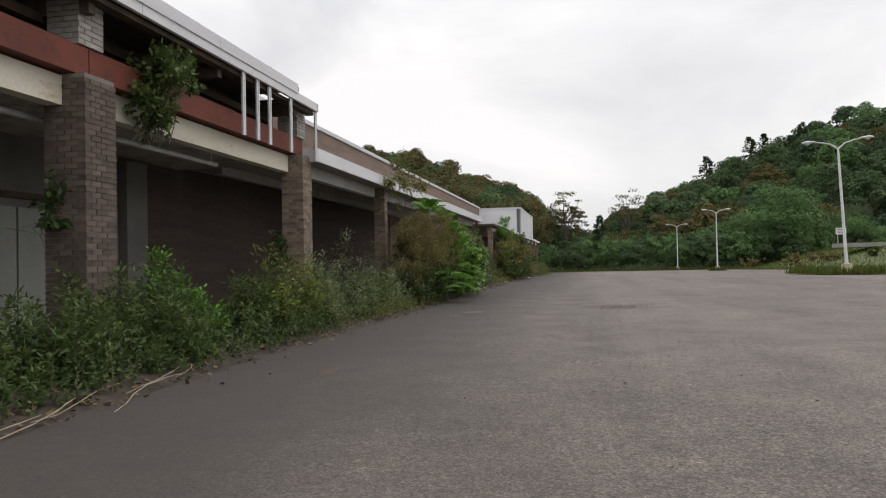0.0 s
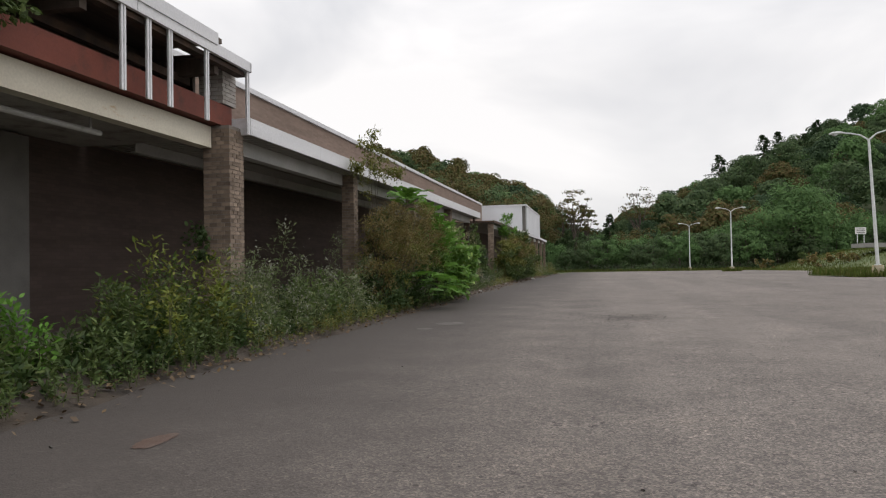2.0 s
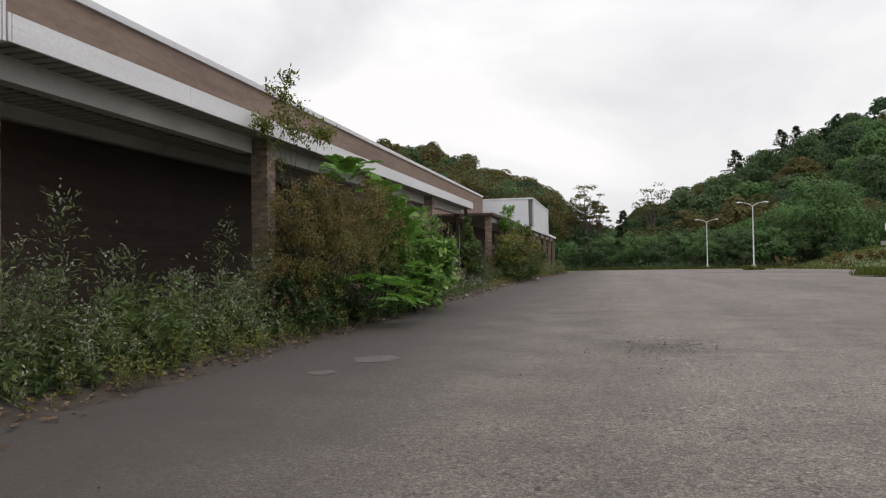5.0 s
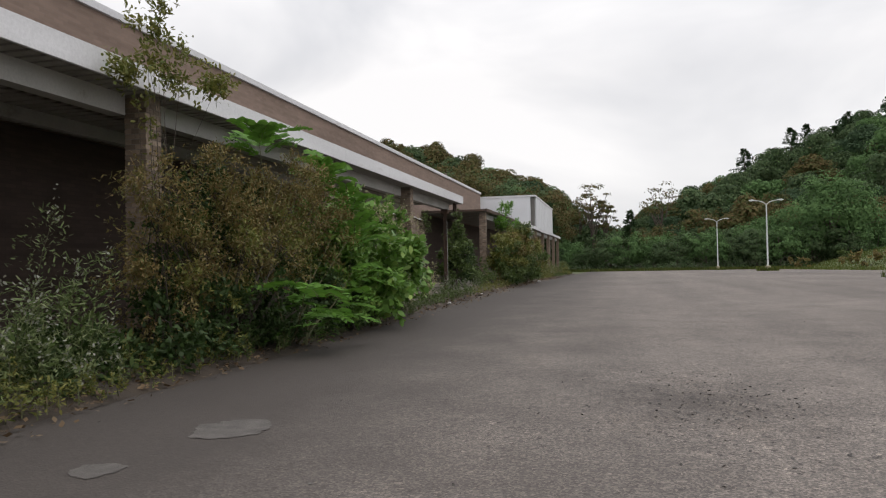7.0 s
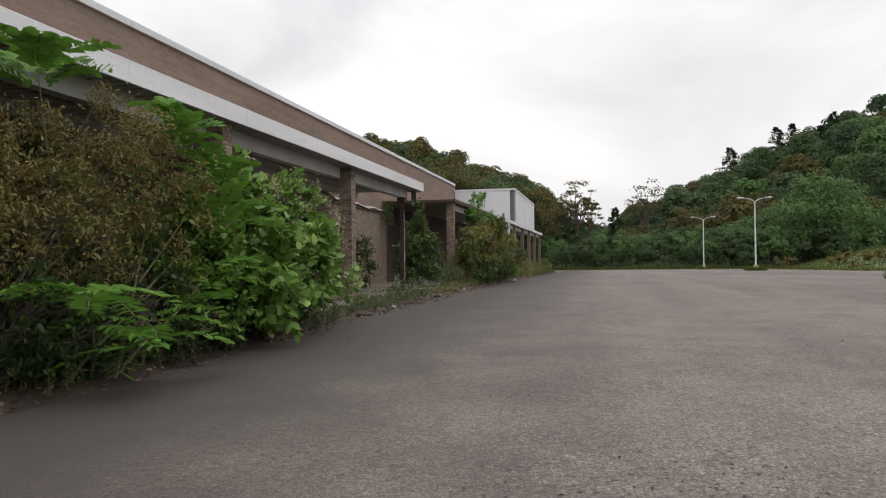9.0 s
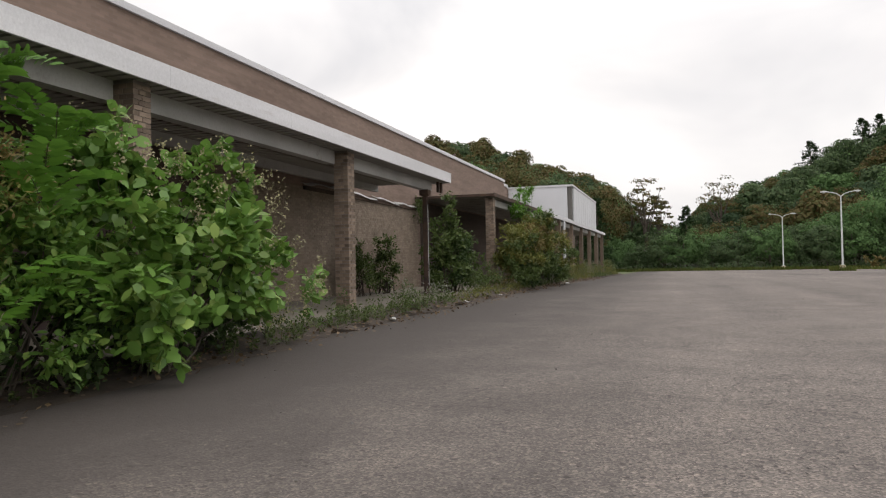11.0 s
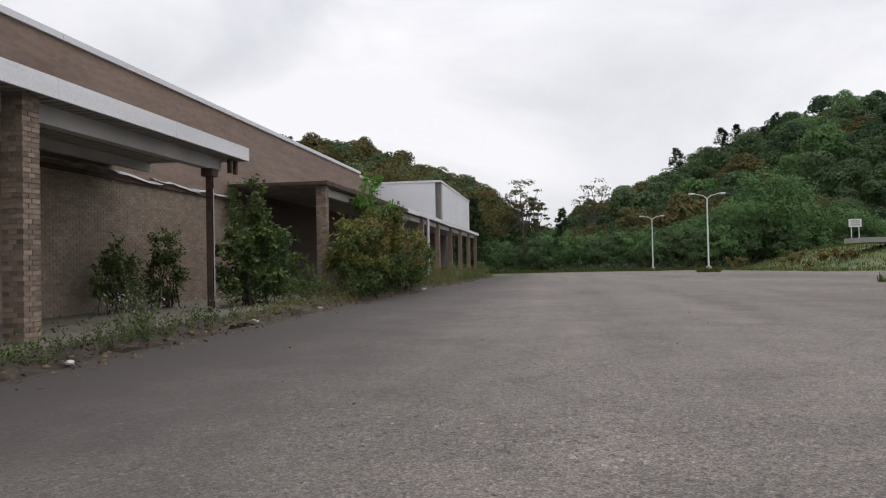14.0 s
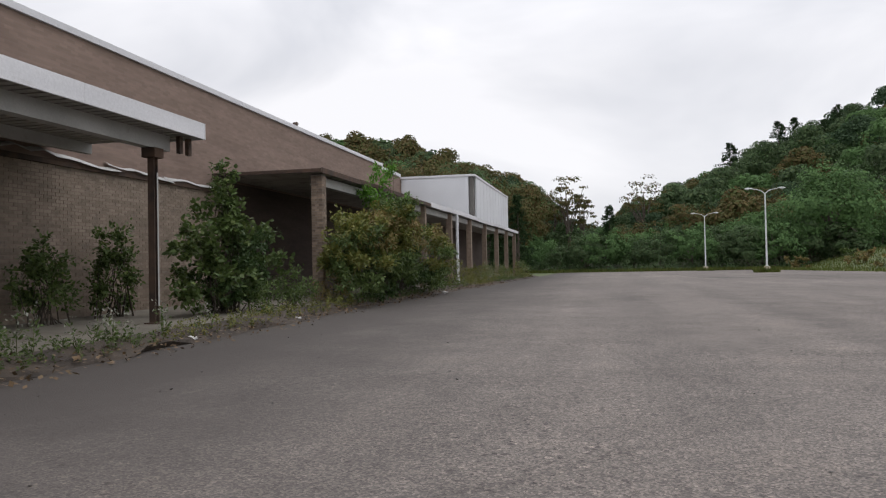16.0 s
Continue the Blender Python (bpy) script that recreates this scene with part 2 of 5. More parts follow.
SOFFIT = surface("stained_soffit_metal", (0.30, 0.28, 0.26), (0.42, 0.40, 0.375), 0.8, 30, rough=0.7, bump=0.1, stain=(0.13, 0.105, 0.09), stain_at=(0.5, 0.7))
DECK = surface("dark_timber_decking", (0.075, 0.055, 0.045), (0.12, 0.09, 0.072), 1.5, 30, bump=0.3, stretch=(6, 0.5, 1))
BOARD = surface("pale_boarding", (0.27, 0.275, 0.25), (0.36, 0.365, 0.335), 0.7, 30, rough=0.8, bump=0.1, stain=(0.24, 0.23, 0.20), stain_at=(0.55, 0.8), stretch=(1, 1, 0.4))
PILASTER = surface("grey_render", (0.14, 0.132, 0.122), (0.20, 0.19, 0.175), 1.2, 40)
CONCRETE = surface("walkway_concrete", (0.150, 0.134, 0.106), (0.215, 0.193, 0.156), 0.8, 40, stain=(0.129, 0.105, 0.079))
KERB_MAT = surface("broken_kerb_concrete", (0.21, 0.185, 0.16), (0.31, 0.28, 0.25), 1.2, 40, stain=(0.10, 0.08, 0.06))
SOIL = surface("leafy_soil", (0.034, 0.026, 0.020), (0.075, 0.056, 0.040), 2.0, 40, bump=0.8)
ROOFING = surface("roof_felt", (0.10, 0.10, 0.10), (0.15, 0.15, 0.145), 0.3, 20)
POLE = surface("white_painted_pole", (0.60, 0.62, 0.62), (0.72, 0.74, 0.73), 2, 30, rough=0.5, bump=0.05, stain=(0.45, 0.40, 0.33), stain_at=(0.65, 0.8))
POLE_BASE = surface("yellowed_concrete_base", (0.42, 0.36, 0.24), (0.52, 0.47, 0.36), 2, 40, stain=(0.42, 0.30, 0.08))
LENS = surface("lamp_lens", (0.55, 0.58, 0.58), (0.62, 0.65, 0.65), 4, 30, rough=0.25, bump=0)
BARK = surface("bark", (0.075, 0.058, 0.045), (0.13, 0.105, 0.085), 3, 30, bump=0.8, stretch=(4, 4, 0.6))
TWIG = surface("twig", (0.045, 0.036, 0.027), (0.085, 0.068, 0.050), 5, 30)
STEM = surface("green_stem", (0.085, 0.10, 0.045), (0.14, 0.13, 0.06), 5, 30)
STRAW = surface("dead_stalk", (0.30, 0.25, 0.17), (0.40, 0.34, 0.24), 5, 30)
HILL_SOIL = surface("wooded_slope_ground", (0.045, 0.065, 0.025), (0.070, 0.088, 0.036), 0.1, 2)
GRASS_GROUND = surface("rough_grass_ground", (0.060, 0.088, 0.024), (0.105, 0.125, 0.038), 0.25, 6, bump=0.6)
LITTER = surface("pale_litter", (0.55, 0.54, 0.52), (0.66, 0.65, 0.63), 8, 40)
GRIT = surface("dark_stones", (0.05, 0.045, 0.04), (0.16, 0.15, 0.14), 20, 40, vary='island', amount=0.5)
ROAD_MAT = surface("pale_road", (0.26, 0.25, 0.235), (0.33, 0.32, 0.30), 0.5, 20)
CAR_PAINT = surface("light_blue_car_paint", (0.16, 0.26, 0.36), (0.18, 0.28, 0.38), 0.5, 5, rough=0.3, bump=0)
GLASS_DARK = surface("dark_car_glass", (0.02, 0.025, 0.03), (0.03, 0.035, 0.04), 1, 5, rough=0.1, bump=0)
RUBBER = surface("tyre_rubber", (0.02, 0.02, 0.02), (0.03, 0.03, 0.03), 5, 30)
SIGN_FACE = surface("road_sign_face", (0.62, 0.62, 0.60), (0.70, 0.70, 0.68), 1, 20, rough=0.5, bump=0)

LEAF_WEED = leaf_mat("weed_leaf", [(0.082, 0.126, 0.036), (0.115, 0.170, 0.048), (0.068, 0.100, 0.036), (0.170, 0.222, 0.066)])
LEAF_YELLOW = leaf_mat("yellow_green_leaf", [(0.174, 0.228, 0.038), (0.237, 0.240, 0.049), (0.125, 0.180, 0.032)])
LEAF_GREY = leaf_mat("grey_green_leaf", [(0.165, 0.215, 0.085), (0.230, 0.280, 0.120), (0.120, 0.165, 0.062), (0.330, 0.370, 0.190)])
LEAF_LIME = leaf_mat("bright_frond_leaf", [(0.117, 0.262, 0.036), (0.164, 0.338, 0.050), (0.094, 0.217, 0.034)])
LEAF_BRONZE = leaf_mat("bronze_leaf", [(0.205, 0.170, 0.062), (0.265, 0.180, 0.072), (0.150, 0.165, 0.052), (0.300, 0.210, 0.088)])
LEAF_OLIVE = leaf_mat("olive_leaf", [(0.155, 0.180, 0.045), (0.230, 0.212, 0.056), (0.120, 0.158, 0.040)])
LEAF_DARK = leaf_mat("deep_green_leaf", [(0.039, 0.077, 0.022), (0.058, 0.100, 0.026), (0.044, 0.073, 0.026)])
LEAF_BROAD = leaf_mat("broad_green_leaf", [(0.160, 0.305, 0.062), (0.215, 0.385, 0.080), (0.105, 0.210, 0.046), (0.320, 0.450, 0.110)], rough=0.42)
FLOWER = leaf_mat("cream_flower", [(0.40, 0.36, 0.20), (0.46, 0.42, 0.27), (0.32, 0.30, 0.14)])
SEEDHEAD = leaf_mat("silvery_seedhead", [(0.30, 0.31, 0.25), (0.38, 0.38, 0.32), (0.25, 0.24, 0.19)])
DRY_LEAF = leaf_mat("fallen_leaf", [(0.13, 0.080, 0.042), (0.22, 0.15, 0.085), (0.075, 0.046, 0.027)], through_light=0.1)
GRASS = leaf_mat("grass_blade", [(0.075, 0.112, 0.026), (0.110, 0.140, 0.034), (0.150, 0.145, 0.052)], gloss=0.05)
TREE_GREEN = leaf_mat("wood_green", [(0.078, 0.128, 0.060), (0.111, 0.163, 0.074), (0.067, 0.102, 0.055), (0.138, 0.181, 0.087)], through_light=0.25, patch_size=0.13, depth=0.62, gloss=0.03)
TREE_BRIGHT = leaf_mat("tree_bright_green", [(0.101, 0.185, 0.070), (0.143, 0.237, 0.090), (0.085, 0.153, 0.064)], through_light=0.25, patch_size=0.13, depth=0.62, gloss=0.03)
TREE_BROWN = leaf_mat("tree_turning_brown", [(0.135, 0.112, 0.050), (0.165, 0.118, 0.056), (0.112, 0.118, 0.046), (0.095, 0.112, 0.042)], through_light=0.25, patch_size=0.13, depth=0.62, gloss=0.03)
TREE_DEEP = leaf_mat("wood_deep_green", [(0.056, 0.094, 0.052), (0.076, 0.120, 0.062), (0.048, 0.081, 0.047)], through_light=0.25, patch_size=0.13, depth=0.62, gloss=0.03)
TREE_DARK = leaf_mat("conifer_needles", [(0.040, 0.070, 0.032), (0.062, 0.098, 0.044), (0.030, 0.052, 0.026)], gloss=0.03)


# ---- builders ----
def part(name, bm, material, parent=None, label=""):
    me = bpy.data.meshes.new(name)
    bm.to_mesh(me)
    bm.free()
    me.materials.append(material)
    ob = new(name, me)
    if parent:
        ob.parent = parent
    if label:
        ob["label"] = label
    return ob


def raw_part(name, verts, faces, material, parent=None, label=""):
    me = bpy.data.meshes.new(name)
    me.from_pydata(verts, [], faces)
    me.materials.append(material)
    ob = new(name, me)
    if parent:
        ob.parent = parent
    if label:
        ob["label"] = label
    return ob


def quad_mesh(name, V, material, parent=None, label="", side=4):
    """V: an array (n, side, 3) of loose polygons."""
    V = np.asarray(V, dtype=np.float32)
    n = len(V)
    me = bpy.data.meshes.new(name)
    me.vertices.add(n * side)
    me.vertices.foreach_set("co", V.reshape(-1))
    me.loops.add(n * side)
    me.loops.foreach_set("vertex_index", np.arange(n * side, dtype=np.int32))
    me.polygons.add(n)
    me.polygons.foreach_set("loop_start", np.arange(0, n * side, side, dtype=np.int32))
    me.update(calc_edges=True)
    me.validate()
    me.materials.append(material)
    ob = new(name, me)
    if parent:
        ob.parent = parent
    if label:
        ob["label"] = label
    return ob


def add_box(bm, x0, x1, y0, y1, z0, z1, bevel=0.0):
    r = bmesh.ops.create_cube(bm, size=1.0, matrix=Matrix.Translation(((x0 + x1) / 2, (y0 + y1) / 2, (z0 + z1) / 2)) @ Matrix.Diagonal((x1 - x0, y1 - y0, z1 - z0, 1)))
    if bevel:
        es = list({e for v in r["verts"] for e in v.link_edges})
        bmesh.ops.bevel(bm, geom=es, offset=bevel, segments=2, affect='EDGES', profile=0.6)


def box_part(name, dims, material, parent=None, label="", bevel=0.0):
    bm = bmesh.new()
    add_box(bm, *dims, bevel=bevel)
    return part(name, bm, material, parent, label)


def add_tube(bm, pts, radii, sides=8):
    rings = []
    for k, p in enumerate(pts):
        p = Vector(p)
        a = Vector(pts[max(0, k - 1)])
        b = Vector(pts[min(len(pts) - 1, k + 1)])
        q = (b - a).to_track_quat('Z', 'Y')
        rings.append([bm.verts.new(p + q @ Vector((math.cos(2 * math.pi * s / sides) * radii[k], math.sin(2 * math.pi * s / sides) * radii[k], 0))) for s in range(sides)])
    for r0, r1 in zip(rings, rings[1:]):
        for s in range(sides):
            bm.faces.new((r0[s], r0[(s + 1) % sides], r1[(s + 1) % sides], r1[s]))
    bm.faces.new(rings[0][::-1])
    bm.faces.new(rings[-1])


def thing(name, loc, label, category, group="", kind=""):
    e = new(name)
    e.location = loc
    e.empty_display_size = 0.2
    return tagged(e, label, category, group, kind)


def unit(v):
    return v / np.maximum(np.linalg.norm(v, axis=-1, keepdims=True), 1e-9)


def leaf_quads(rng, centres, length, width, out=None, droop=0.0, lift=0.3):
    """One folded-free leaf polygon of six corners at each centre, pointing roughly along out."""
    n = len(centres)
    d = rng.normal(size=(n, 3))
    if out is not None:
        d = d * 0.75 + np.asarray(out)
    d[:, 2] += lift - droop
    d = unit(d)
    side = unit(np.cross(d, rng.normal(size=(n, 3)) * 0.6 + np.array([0, 0, 1.0])))
    L = (length * rng.uniform(0.6, 1.25, n))[:, None]
    Wd = (width * rng.uniform(0.7, 1.2, n))[:, None]
    up = np.cross(side, d)
    c = np.asarray(centres)
    return np.stack([c, c + d * L * 0.3 + side * Wd * 0.5, c + d * L * 0.68 + side * Wd * 0.42 - up * L * 0.04, c + d * L - up * L * 0.12,
                     c + d * L * 0.68 - side * Wd * 0.42 - up * L * 0.04, c + d * L * 0.3 - side * Wd * 0.5], 1)


def spread(rng, n, centre, radii, hollow=0.45):
    u = unit(rng.normal(size=(n, 3)))
    r = hollow + (1 - hollow) * rng.random((n, 1)) ** 0.6
    return np.asarray(centre) + u * r * np.asarray(radii), u


def stalk_plants(rng, spots, heights, leaf, width, per, lean=0.15, bare=0.1):
    """Upright weeds: a bent stem with leaves all the way up. Returns stem strips and leaf polygons."""
    stems, leaves, tips = [], [], []
    for (x, y, z), h in zip(spots, heights):
        a = rng.uniform(0, 6.283)
        bend = rng.uniform(0.2, 1.0) * lean * h
        ts = np.linspace(0, 1, 5)
        px = np.stack([x + math.cos(a) * bend * ts ** 2, y + math.sin(a) * bend * ts ** 2, z + h * ts], 1)
        w = 0.006 * (1.2 - ts)[:, None] * np.array([[math.sin(a), -math.cos(a), 0.0]])
        for k in range(4):
            stems.append([px[k] - w[k], px[k] + w[k], px[k + 1] + w[k + 1], px[k + 1] - w[k + 1]])
        n = max(3, int(per * h))
        t = bare + (1 - bare) * rng.random(n)
        base = np.stack([x + math.cos(a) * bend * t ** 2, y + math.sin(a) * bend * t ** 2, z + h * t], 1)
        ang = rng.uniform(0, 6.283, n)
        out = np.stack([np.cos(ang), np.sin(ang), 0.2 + 0.5 * t], 1)
        # short side shoots widen the plant
        reach = (0.05 + 0.16 * (1 - np.abs(t - 0.55) * 1.4)) * min(h, 1.4) * rng.random(n)
        base = base + out * reach[:, None]
        leaves.append(leaf_quads(rng, base, leaf, width, out * 1.2, 0.25))
        tips.append(px[-1])
    return np.array(stems), np.concatenate(leaves), np.array(tips)


def plant_patch(name, seed, spots, heights, leaf, width, per, material, label, category, stem_mat=None, lean=0.15, tipped=None):
    rng = np.random.default_rng(seed)
    spots = np.asarray(spots)
    gather = np.array([noise.noise(Vector((p[0] * 1.1, p[1] * 0.95, 7.7))) for p in spots])
    heights = np.asarray(heights) * np.clip(0.92 + 0.85 * gather, 0.35, 1.35)
    o = spots.mean(0)
    o[2] = spots[:, 2].min()
    s, l, tips = stalk_plants(rng, spots - o, heights, leaf, width, per, lean)
    e = thing(name, tuple(o), label, category, kind="stuff")
    quad_mesh("stalk_growth", s, stem_mat or STEM, e)
    quad_mesh("foliage", l, material, e, side=6)
    if tipped is not None:
        n = 16
        c = np.repeat(tips, n, 0) + rng.normal(size=(len(tips) * n, 3)) * np.array([0.035, 0.035, 0.09])
        quad_mesh("seedhead_fluff", leaf_quads(rng, c, 0.045, 0.022), tipped, e, side=6)
    return e


def branches(bm, rng, base, tips, r0, sides=6, sag=0.1):
    for t in tips:
        b, t = Vector(base), Vector(t)
        mid = b.lerp(t, 0.5) + Vector((rng.normal() * 0.08, rng.normal() * 0.08, sag)) * (t - b).length * 0.5
        q1 = b.lerp(mid, 0.5) + Vector((rng.normal(), rng.normal(), 0)) * 0.03
        add_tube(bm, [b, q1, mid, t], [r0, r0 * 0.8, r0 * 0.55, r0 * 0.2], sides)


def fronds(rng, bases, dirs, length, pairs, leaf, width):
    """Compound leaves: an arching midrib with paired leaflets."""
    out, ribs = [], []
    for b, d in zip(np.asarray(bases), unit(np.asarray(dirs, dtype=float))):
        L = length * rng.uniform(0.7, 1.2)
        side = unit(np.cross(d, np.array([0, 0, 1.0])) + 1e-6)
        t = np.linspace(0.15, 1, pairs)
        rib = b + d * (L * t)[:, None] + np.array([0, 0, -1.0]) * (0.45 * L * t ** 2)[:, None]
        for k in range(pairs - 1):
            w = side * 0.004
            ribs.append([rib[k] - w, rib[k] + w, rib[k + 1] + w, rib[k + 1] - w])
        for sgn in (-1, 1):
            o = side * sgn + d * 0.45 + np.array([0, 0, -0.18])
            o = unit(o + rng.normal(size=(pairs, 3)) * 0.12)
            up = unit(np.cross(o, d) * sgn)
            wd = unit(np.cross(up, o))
            ll = (leaf * (1.0 - 0.45 * np.abs(t - 0.5)) * rng.uniform(0.85, 1.15, pairs))[:, None]
            ww = width
            out.append(np.stack([rib, rib + o * ll * 0.3 + wd * ww * 0.5, rib + o * ll * 0.7 + wd * ww * 0.35, rib + o * ll - np.array([0, 0, 1]) * ll * 0.1,
                                 rib + o * ll * 0.7 - wd * ww * 0.35, rib + o * ll * 0.3 - wd * ww * 0.5], 1))
    return np.concatenate(out), np.array(ribs)


def tangent_quads(rng, P, N, size, jitter=0.45):
    """Small leafy patches that lie over a rounded crown, facing outwards."""
    n = len(P)
    nn = unit(N + rng.normal(size=(n, 3)) * jitter)
    a = unit(np.cross(nn, rng.normal(size=(n, 3))))
    b = np.cross(nn, a)
    s = (size * rng.uniform(0.5, 1.2, n))[:, None]
    w = s * rng.uniform(0.5, 0.9, n)[:, None]
    return np.stack([P - a * s * 0.5, P + b * w * 0.5 - a * s * 0.05, P + a * s * 0.5, P - b * w * 0.5 + a * s * 0.1], 1)

# ---- ground ----
def fall(y):
    """The lot is level beside the first shop and then drops gently towards the trees."""
    d = np.clip(np.asarray(y, dtype=float) - 44.0, 0.0, 104.0)
    return -0.0118 * d * d / (d + 8.0)


def hill_height(x, y):
    """The wooded slopes that close the valley: a ridge on either side and a saddle between them."""
    xs = x * 293.0 / np.maximum(y - 27.0, 60.0)
    right = np.interp(xs, [-40, 5, 30, 52, 72, 92, 110, 160, 260], [0, 6, 17, 28, 38, 48, 53, 51, 48])
    left = np.interp(-xs, [0, 5, 14, 24, 44, 68, 110, 170], [0, 3, 6, 15, 27, 33, 46, 60])
    top = np.maximum(right, left)
    up = np.clip((y - 178) / 142.0, 0, 1)
    return top * up * (1.5 - 0.5 * up) * (0.9 + 0.1 * np.sin(x * 0.07) * np.sin(y * 0.05))


gys = [-2500.0] + list(np.linspace(44, 148, 53)) + [3000.0]
ground = raw_part("ground", [(x, float(y), float(fall(y)) - 0.06) for y in gys for x in (-2500, 2500)], [(2 * k, 2 * k + 1, 2 * k + 3, 2 * k + 2) for k in range(len(gys) - 1)], GRASS_GROUND)
tagged(ground, "rough grassy ground round the car park", "ground", kind="structure")

gx = np.linspace(-230, 330, 71)
gy = np.linspace(172, 345, 24)
hv = [(float(a), float(b), float(hill_height(a, b) + fall(b)) - 0.08) for b in gy for a in gx]
hf = [(j * 71 + i, j * 71 + i + 1, (j + 1) * 71 + i + 1, (j + 1) * 71 + i) for j in range(23) for i in range(70)]
tagged(raw_part("hillside", hv, hf, HILL_SOIL), "steep wooded hillside behind the car park", "hill", kind="structure")

bm = bmesh.new()
rng = np.random.default_rng(5)
xs = [-5.15] + list(np.linspace(-4.4, 26, 16))
ys = np.linspace(-40, 146, 94)
gridv = [[bm.verts.new((x if i else x + rng.uniform(-0.12, 0.16), y, float(fall(y)) - 0.012 * (i == 0))) for i, x in enumerate(xs)] for y in ys]
for r0, r1 in zip(gridv, gridv[1:]):
    for i in range(len(xs) - 1):
        bm.faces.new((r0[i], r0[i + 1], r1[i + 1], r1[i]))
for f in bm.faces:
    f.smooth = True
tagged(part("car_park", bm, ASPHALT), "weathered grey asphalt car park, cracked and stained", "asphalt", kind="structure")
# the asphalt opens out sideways beyond the planted island
side_ys = np.linspace(64, 92, 15)
side = raw_part("car_park_side", [(x, float(y), float(fall(y)) - 0.008) for y in side_ys for x in (25.98, 60)], [(2 * k, 2 * k + 1, 2 * k + 3, 2 * k + 2) for k in range(14)], ASPHALT)
tagged(side, "grey asphalt beside the grass bank", "asphalt", kind="structure")

bm = bmesh.new()
rows = []
for y in [-40.0] + list(np.linspace(44, 96, 27)):
    f = float(fall(y))
    rows.append([bm.verts.new((x, y, z + f)) for x, z in ((-9.3, -0.05), (-9.3, 0.15), (-5.37, 0.15), (-5.35, 0.13), (-5.35, -0.05))])
for r0, r1 in zip(rows, rows[1:]):
    for i in range(5):
        bm.faces.new((r0[i], r0[(i + 1) % 5], r1[(i + 1) % 5], r1[i]))
bm.faces.new(rows[0])
bm.faces.new(rows[-1][::-1])
bmesh.ops.recalc_face_normals(bm, faces=bm.faces)
walkway = part("walkway", bm, CONCRETE)
tagged(walkway, "stained concrete walkway under the canopy", "walkway", kind="structure")
soil = bmesh.new()
rng = np.random.default_rng(6)
n = 270
prev = None
for k in range(n):
    y = -38 + k * 0.5
    f = float(fall(y))
    row = [soil.verts.new((-5.6, y, f + 0.155)), soil.verts.new((-5.36, y, f + 0.165 + rng.uniform(0, 0.03))), soil.verts.new((-5.05 + rng.uniform(-0.06, 0.06), y, f + 0.07 + rng.uniform(-0.02, 0.03))),
           soil.verts.new((-4.72 + rng.uniform(-0.16, 0.16) - 0.2 * (y > 27), y, f - 0.008))]
    if prev:
        for i in range(3):
            soil.faces.new((prev[i], prev[i + 1], row[i + 1], row[i]))
    prev = row
tagged(part("soil_strip", soil, SOIL), "strip of dark soil and leaf litter along the broken kerb", "soil", kind="structure")

# ---- buildings ----
WALL = -9.3
wall = box_part("wall_front", (WALL - 0.3, WALL, 12.6, 60.0, -0.3, 5.80), WALL_BRICK)
tagged(wall, "long brown brick shop wall with a high parapet", "wall", kind="structure")
# thin sheet over the wall; the canopy's shade is in its colour
shop_shaded = box_part("wall_shaded", (WALL, WALL + 0.03, 12.75, 31.4, 0.15, 3.42), SHADED_BRICK)
tagged(shop_shaded, "grimy brick wall, coloured darker for the shade under the canopy", "wall", kind="structure")
coping = bmesh.new()
for y0 in np.arange(12.6, 60, 3.05):
    add_box(coping, WALL - 0.36, WALL + 0.06, y0, min(60.02, y0 + 3.04), 5.80, 5.94, 0.008)
tagged(part("parapet_coping", coping, WHITE_METAL), "white metal coping along the parapet", "trim", kind="structure")
tagged(box_part("roof", (-38, WALL - 0.3, -40, 60, 5.3, 5.5), ROOFING), "flat felt roof behind the parapet", "roof", kind="structure")
tagged(box_part("wall_rear", (-38.3, -38, -40, 96, -1, 6.0), WALL_BRICK), "brown brick rear wall", "wall", kind="structure")
tagged(box_part("wall_south", (-38, -6.2, -40.3, -40, 0, 6.0), WALL_BRICK_END), "brown brick end wall", "wall", kind="structure")
tagged(box_part("wall_step", (-11.8, WALL - 0.3, 59.75, 60.0, -0.3, 5.82), WALL_BRICK_END), "brick return wall at the end of the shop", "wall", kind="structure")
tagged(box_part("wall_north_shop", (-12.1, -11.8, 60.0, 92, -1, 6.75), WALL_BRICK), "brick wall of the far shop", "wall", kind="structure")
tagged(box_part("coping_north", (-12.15, -11.74, 60.0, 72.1, 6.75, 6.95), WHITE_METAL), "white coping on the far shop", "trim", kind="structure")
# brick colour darkened to give the shade under the far canopy
tagged(box_part("wall_under_far_canopy", (WALL - 0.2, WALL, 60.0, 92.0, -1, 3.6), SHADED_BRICK), "brick wall under the far canopy, coloured dark for its shade", "wall", kind="structure")
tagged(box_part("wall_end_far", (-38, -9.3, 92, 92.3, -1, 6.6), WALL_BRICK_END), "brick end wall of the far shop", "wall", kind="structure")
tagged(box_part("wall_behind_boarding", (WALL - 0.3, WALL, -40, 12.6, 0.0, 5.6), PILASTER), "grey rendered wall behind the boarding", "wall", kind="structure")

# dark sheet standing in for the shade inside the far recess
tagged(box_part("wall_recess", (WALL, WALL + 0.03, 45.1, 60.0, -0.2, 3.48), SHADED_BRICK), "brick wall in the far recess, its shade put into the colour", "wall", kind="structure")

